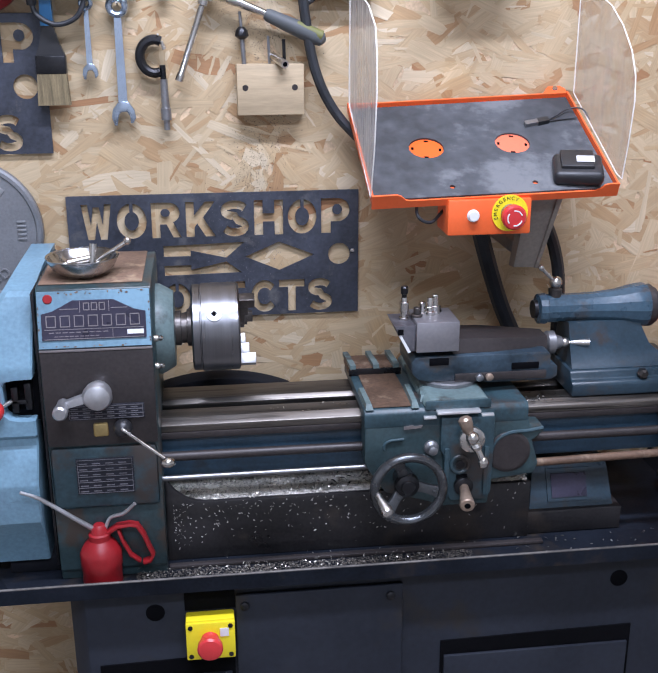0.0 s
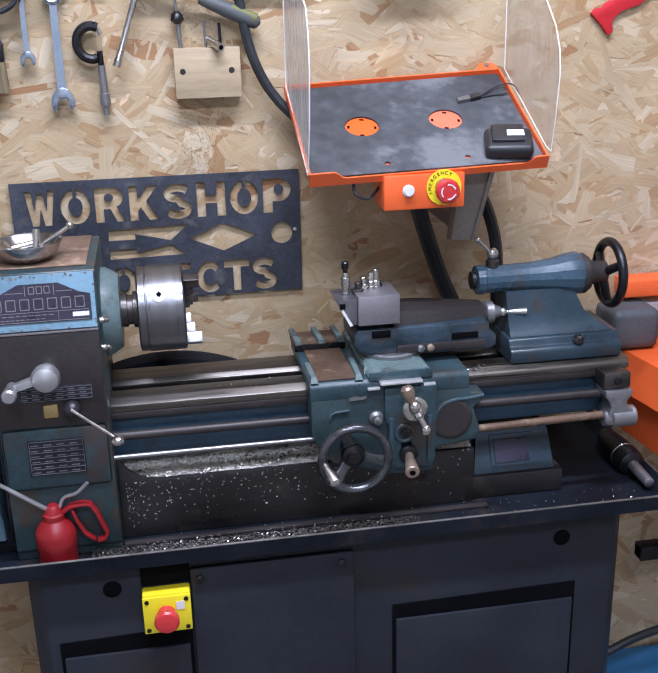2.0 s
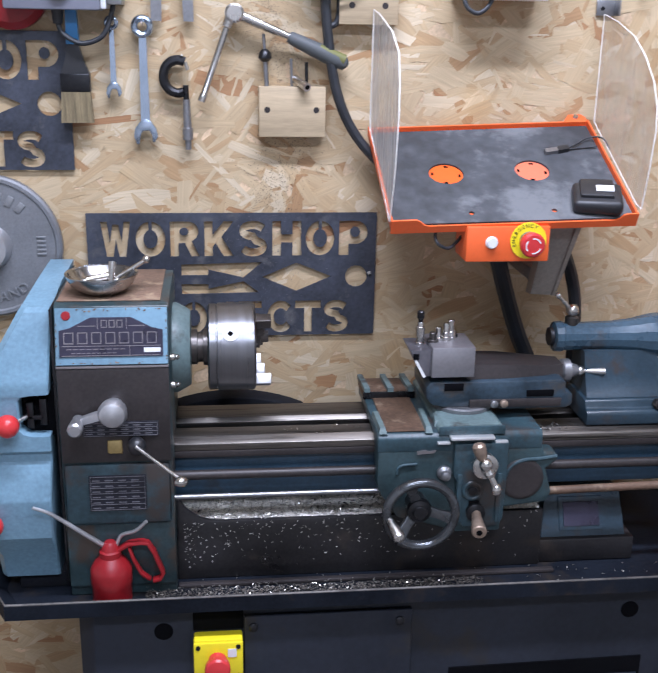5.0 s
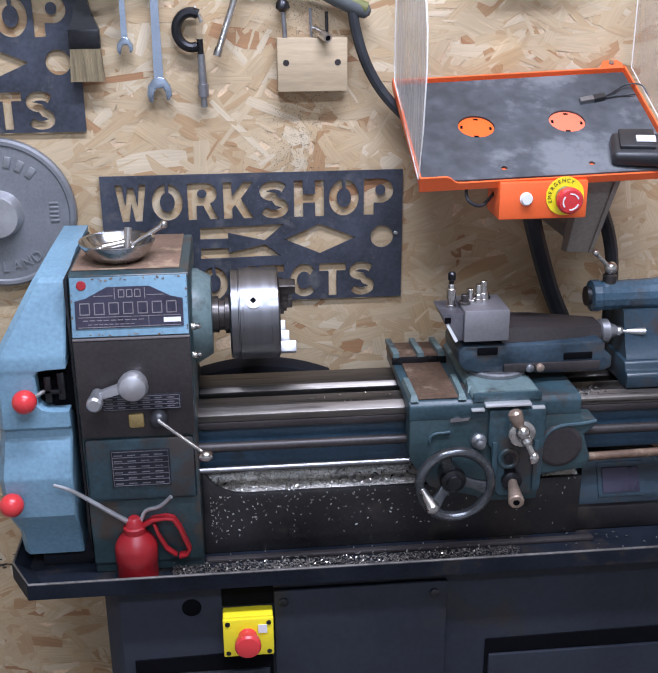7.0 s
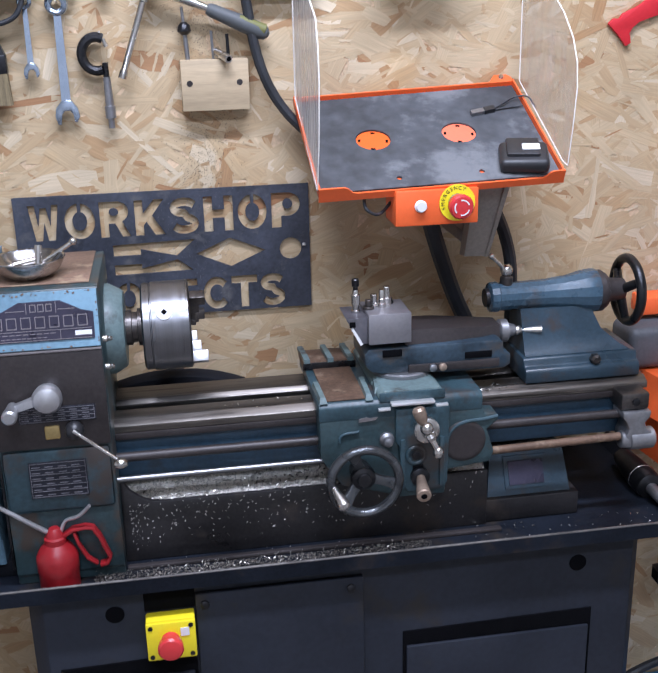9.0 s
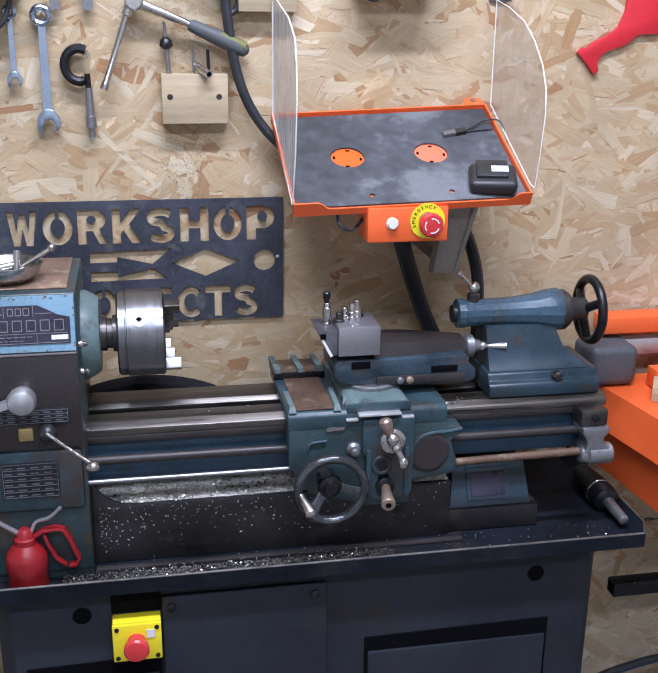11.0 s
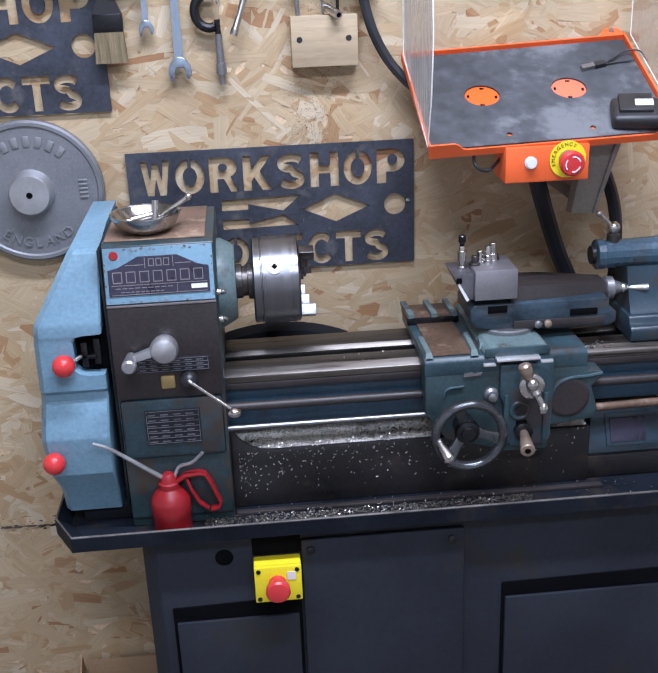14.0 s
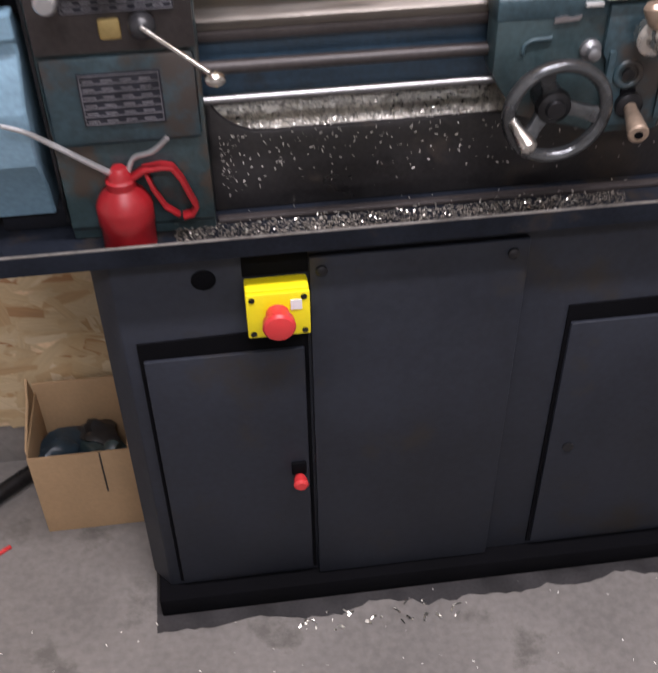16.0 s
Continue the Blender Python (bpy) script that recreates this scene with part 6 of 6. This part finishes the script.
scr_l = [(-0.282, 1.420), (-0.312, 1.50), (-0.330, 1.595), (-0.326, 1.65), (-0.308, 1.692), (-0.24, 1.722), (-0.105, 1.748), (-0.04, 1.755), (-0.035, 1.60), (-0.035, 1.545)]
scr_r = [(-0.262, 1.445), (-0.285, 1.440), (-0.298, 1.50), (-0.308, 1.572), (-0.302, 1.612), (-0.279, 1.650), (-0.235, 1.688), (-0.18, 1.719), (-0.10, 1.742), (-0.03, 1.755), (-0.03, 1.56)]
screen("side_screen", -0.023, -0.020, scr_l, CLEAR, "scratched clear acrylic side screen")
screen("side_screen", 0.408, 0.411, scr_r, CLEAR_FACE, "hazy clear acrylic side screen")

cb = part("control_box", box(0.108, 0.252, -0.292, -0.215, 1.352, 1.413, 0.003), ORANGE, guard, "orange control box under the tray")
part("push_button", lathe_turn([(0, 0.0105), (0.003, 0.0105), (0.004, 0.0085), (0.008, 0.008)], (0.151, -0.292, 1.386), (0, -1, 0)), WHITE, cb, "white push button")
ring = part("warning_ring", lathe_turn([(0, 0.031), (0.002, 0.031)], (0.214, -0.2922, 1.389), (0, -1, 0), seg=40), YELLOW, cb, "yellow ring with EMERGENCY lettering")
for k, ch in enumerate("EMERGENCY"):
    cu = bpy.data.curves.new("letter", "FONT")
    cu.body, cu.size, cu.extrude, cu.align_x = ch, 0.0085, 0.0002, "CENTER"
    o = new("letter", cu)
    me = bpy.data.meshes.new_from_object(o.evaluated_get(bpy.context.evaluated_depsgraph_get()))
    bpy.data.objects.remove(o)
    a = -110 + 17 * k
    me.transform(Matrix.Translation(Vector((0.214, -0.2945, 1.389)) - place_of(ring)) @ pose(0, 0, 0, 0, a, 0) @ Matrix.Translation((0, 0, 0.0225)) @ pose(0, 0, 0, 90, 0, 0))
    me.materials.append(BLACKPL)
    o = new("letter", me)
    o.parent = ring
part("stop_collar", lathe_turn([(0, 0.016), (0.016, 0.014)], (0.214, -0.294, 1.389), (0, -1, -0.05)), GREYSTEEL, cb)
sb = part("stop_button", lathe_turn([(0, 0.015), (0.005, 0.0205), (0.015, 0.021), (0.019, 0.018), (0.020, 0.001)], (0.213, -0.308, 1.388), (0, -1, -0.05)), RED, cb, "red mushroom stop button")
ar = bmesh.new()
for a0 in (20, 140, 260):
    merge(ar, prism([(0.2128 + u, 1.387 + w) for u, w in thick(arc(0, 0, 0.0125, 0.0125, a0, a0 + 80, 8), 0.002)], "y", -0.3285, -0.3275))
part("turn_mark", ar, WHITE, sb, "thin white curved marks")
part("loop_cable", tube([(0.112, -0.25, 1.39), (0.085, -0.27, 1.372), (0.062, -0.275, 1.382), (0.062, -0.26, 1.402), (0.08, -0.24, 1.412)], 0.0028), RUBBER, guard)
post_top = [(0.256, -0.262, 1.412), (0.308, -0.262, 1.412), (0.308, -0.225, 1.412), (0.256, -0.225, 1.412)]
post_low = [(0.258, -0.195, 1.268), (0.298, -0.195, 1.266), (0.298, -0.165, 1.262), (0.258, -0.165, 1.264)]
ps = part("support_post", loft([post_low, post_top]), POST, guard, "bare grey steel support channel")
part("post_flange", loft([[(0.296, -0.2, 1.266), (0.302, -0.2, 1.266), (0.302, -0.16, 1.262), (0.296, -0.16, 1.262)], [(0.307, -0.268, 1.412), (0.316, -0.268, 1.412), (0.316, -0.22, 1.412), (0.307, -0.22, 1.412)]]), POST, ps)
part("wall_arm", box(0.262, 0.300, -0.20, -0.002, 1.285, 1.31, 0.003), GREYSTEEL, guard, "steel arm to the wall")

bat = thing("battery_pack", on_tray(0.84, 0.18), "black slide-on tool battery pack with a paper label", "battery")
c = on_tray(0.855, 0.135, 0.005)
R = Matrix.Translation(c) @ pose(0, 0, 0, 24, 0, -14)
body = box(-0.042, 0.042, -0.034, 0.034, 0, 0.026, 0.009, seg=3)
bmesh.ops.transform(body, matrix=R, verts=body.verts)
part("case", body, BLACKPL, bat)
rail = box(-0.030, 0.026, -0.018, 0.034, 0.022, 0.032, 0.003)
bmesh.ops.transform(rail, matrix=R, verts=rail.verts)
part("rail", rail, BLACKPL, bat)
lab = box(-0.004, 0.026, -0.006, 0.012, 0.0322, 0.0334, 0.0003)
bmesh.ops.transform(lab, matrix=R, verts=lab.verts)
part("label", lab, WHITE, bat, "pale paper label with unreadable print")

usb = thing("charging_cable", on_tray(0.76, 0.66), "thin grey cable with a flat plug on the mat", "cable")
pg = slab([(0.74, 0.655), (0.81, 0.675), (0.81, 0.715), (0.74, 0.695)], 0.005, 0.012)
part("plug", pg, GREYSTEEL, usb)
part("plug_body", slab([(0.80, 0.668), (0.85, 0.685), (0.85, 0.728), (0.80, 0.712)], 0.004, 0.013), BLACKPL, usb)
part("wire", tube([on_tray(0.84, 0.70, 0.008), on_tray(0.90, 0.75, 0.010), on_tray(0.96, 0.80, 0.012), on_tray(1.01, 0.76, 0.018), on_tray(1.03, 0.68, 0.01)], 0.0016, seg=6), RUBBER, usb)
part("wire", tube([on_tray(0.84, 0.695, 0.008), on_tray(0.92, 0.715, 0.007), on_tray(0.98, 0.71, 0.010)], 0.0016, seg=6), RUBBER, usb)

# ---- orange saw beside the lathe ----
saw = thing("metal_saw", (0.85, -0.2, 0.0), "orange metal-cutting saw bench beside the lathe", "saw")
part("bed_frame", loft([[(0.655, -0.06, 0.985), (0.70, -0.33, 0.985), (1.15, -0.30, 0.985), (1.15, -0.05, 0.985)], [(0.635, -0.05, 0.905), (0.69, -0.36, 0.905), (1.15, -0.32, 0.905), (1.15, -0.05, 0.905)]]), ORANGE, saw, "orange fabricated saw bed")
part("lower_frame", loft([[(0.66, -0.06, 0.903), (0.705, -0.33, 0.903), (1.15, -0.30, 0.903), (1.15, -0.05, 0.903)], [(0.67, -0.06, 0.80), (0.72, -0.31, 0.78), (1.15, -0.28, 0.78), (1.15, -0.05, 0.80)]]), ORANGE, saw, "orange lower frame")
part("bow", box(0.675, 1.15, -0.075, -0.02, 1.085, 1.122, 0.004), ORANGE, saw, "orange saw bow")
part("blade_guide", box(0.70, 1.15, -0.07, -0.045, 1.035, 1.070, 0.002), ALU, saw, "bright aluminium blade guide")
part("motor", box(0.628, 0.735, -0.13, -0.03, 0.987, 1.075, 0.018, seg=4), MOTOR, saw, "grey cast motor housing")
part("vice_jaw", box(0.76, 1.1, -0.16, -0.12, 0.987, 1.03, 0.003), ORANGE, saw)
part("warning_label", loft([[(0.712, -0.3455, 0.872), (0.76, -0.342, 0.872), (0.755, -0.347, 0.902), (0.71, -0.351, 0.902)], [(0.712, -0.3475, 0.872), (0.76, -0.344, 0.872), (0.755, -0.349, 0.902), (0.71, -0.353, 0.902)]]), YELLOW, saw, "yellow warning label")
for x in (0.98, 1.12):
    for y in (-0.28, -0.08):
        part("leg", box(x - 0.015, x + 0.015, y - 0.015, y + 0.015, 0.0, 0.79, 0.003), BLACKOX, saw)
single("wood_offcut", box(0.735, 0.82, -0.24, -0.17, 0.9855, 1.018, 0.002, turn=pose(0, 0, 0, 0, 0, -30)), PINE, (0.77, -0.2, 0.986), "pale pine offcut lying on the saw bed", "offcut")
sb2 = thing("steel_bar", (0.84, -0.1, 0.46), "dark square steel tube resting against the saw legs", "bar")
part("tube", box(0.755, 1.12, -0.10, -0.065, 0.45, 0.485, 0.002), BLACKOX, sb2)
part("tube_end", box(0.7535, 0.7555, -0.095, -0.070, 0.455, 0.480, 0), BLACK, sb2)
fc = thing("floor_cable", (0.8, -0.1, 0.0), "black cable hanging beside the stand", "cable")
part("cable", tube([(0.58, -0.12, 0.20), (0.66, -0.13, 0.23), (0.76, -0.12, 0.26), (0.90, -0.10, 0.27), (1.05, -0.08, 0.25)], 0.010), RUBBER, fc)
bt = thing("blue_crate", (0.85, -0.12, 0.0), "blue plastic crate on the floor beside the stand", "crate")
part("shell", loft([[(0.66, -0.25, 0.0), (1.0, -0.25, 0.0), (1.0, -0.02, 0.0), (0.66, -0.02, 0.0)], [(0.64, -0.27, 0.14), (1.02, -0.27, 0.14), (1.02, -0.01, 0.14), (0.64, -0.01, 0.14)]]), BLUEHANDLE, bt)

# ---- cardboard box and bits on the floor ----
def crumple(c, r, seed):
    b = bmesh.new()
    bmesh.ops.create_icosphere(b, subdivisions=3, radius=r)
    for w in b.verts:
        w.co *= 1 + 0.9 * noise.noise(w.co * 26 + Vector((seed * 7, 0, 0)))
        w.co.z *= 0.7
    bmesh.ops.translate(b, vec=c, verts=b.verts)
    return b


cbx = thing("cardboard_box", (-0.675, -0.1, 0.0), "open brown cardboard box of scraps on the floor", "box")
x0, x1, y0, y1, h = -0.765, -0.585, -0.185, -0.02, 0.215
part("side", box(x0, x1, y0, y0 + 0.004, 0, h - 0.01, 0.0008), CARD, cbx)
part("side", box(x0, x1, y1 - 0.004, y1, 0, h + 0.02, 0.0008), CARD, cbx)
part("side", box(x0, x0 + 0.004, y0 + 0.004, y1 - 0.004, 0, h, 0.0008), CARD, cbx)
part("side", box(x1 - 0.004, x1, y0 + 0.004, y1 - 0.004, 0, h, 0.0008), CARD, cbx)
part("bottom", box(x0 + 0.004, x1 - 0.004, y0 + 0.004, y1 - 0.004, 0.0, 0.004, 0), CARD, cbx)
part("flap", prism([(y0 + 0.01, h), (y1 - 0.01, h), (y1 - 0.03, h + 0.06), (y0 + 0.10, h + 0.03)], "x", x0 - 0.002, x0 + 0.002), CARD, cbx, "bent cardboard flap")
part("tear", box(-0.640, -0.637, y0 - 0.0015, y0 + 0.001, 0.10, h - 0.01, 0), BROWN, cbx, "torn fold in the side")
for k, (x, y, w, m) in enumerate(((-0.71, -0.11, 0.045, BLUE), (-0.635, -0.12, 0.042, TEAL_DK), (-0.665, -0.075, 0.045, BLACKPL))):
    single("scrap", crumple((x, y, 0.13), w, k), m, (x, y, 0.10), "crumpled dark scrap in the cardboard box", "scrap", group="scraps in the box")
pl = thing("floor_pipe", (-0.95, -0.2, 0.0), "dark steel pipe lying on the floor by the wall", "pipe")
part("pipe", rod((-0.80, -0.04, 0.018), (-1.25, -0.42, 0.018), 0.017), BLACKOX, pl)
single("red_scrap", box(-0.865, -0.83, -0.225, -0.218, 0.0005, 0.006, 0.001, turn=pose(0, 0, 0, 0, 0, 35)), RED, (-0.85, -0.22, 0.0), "small red plastic scrap on the floor", "scrap")
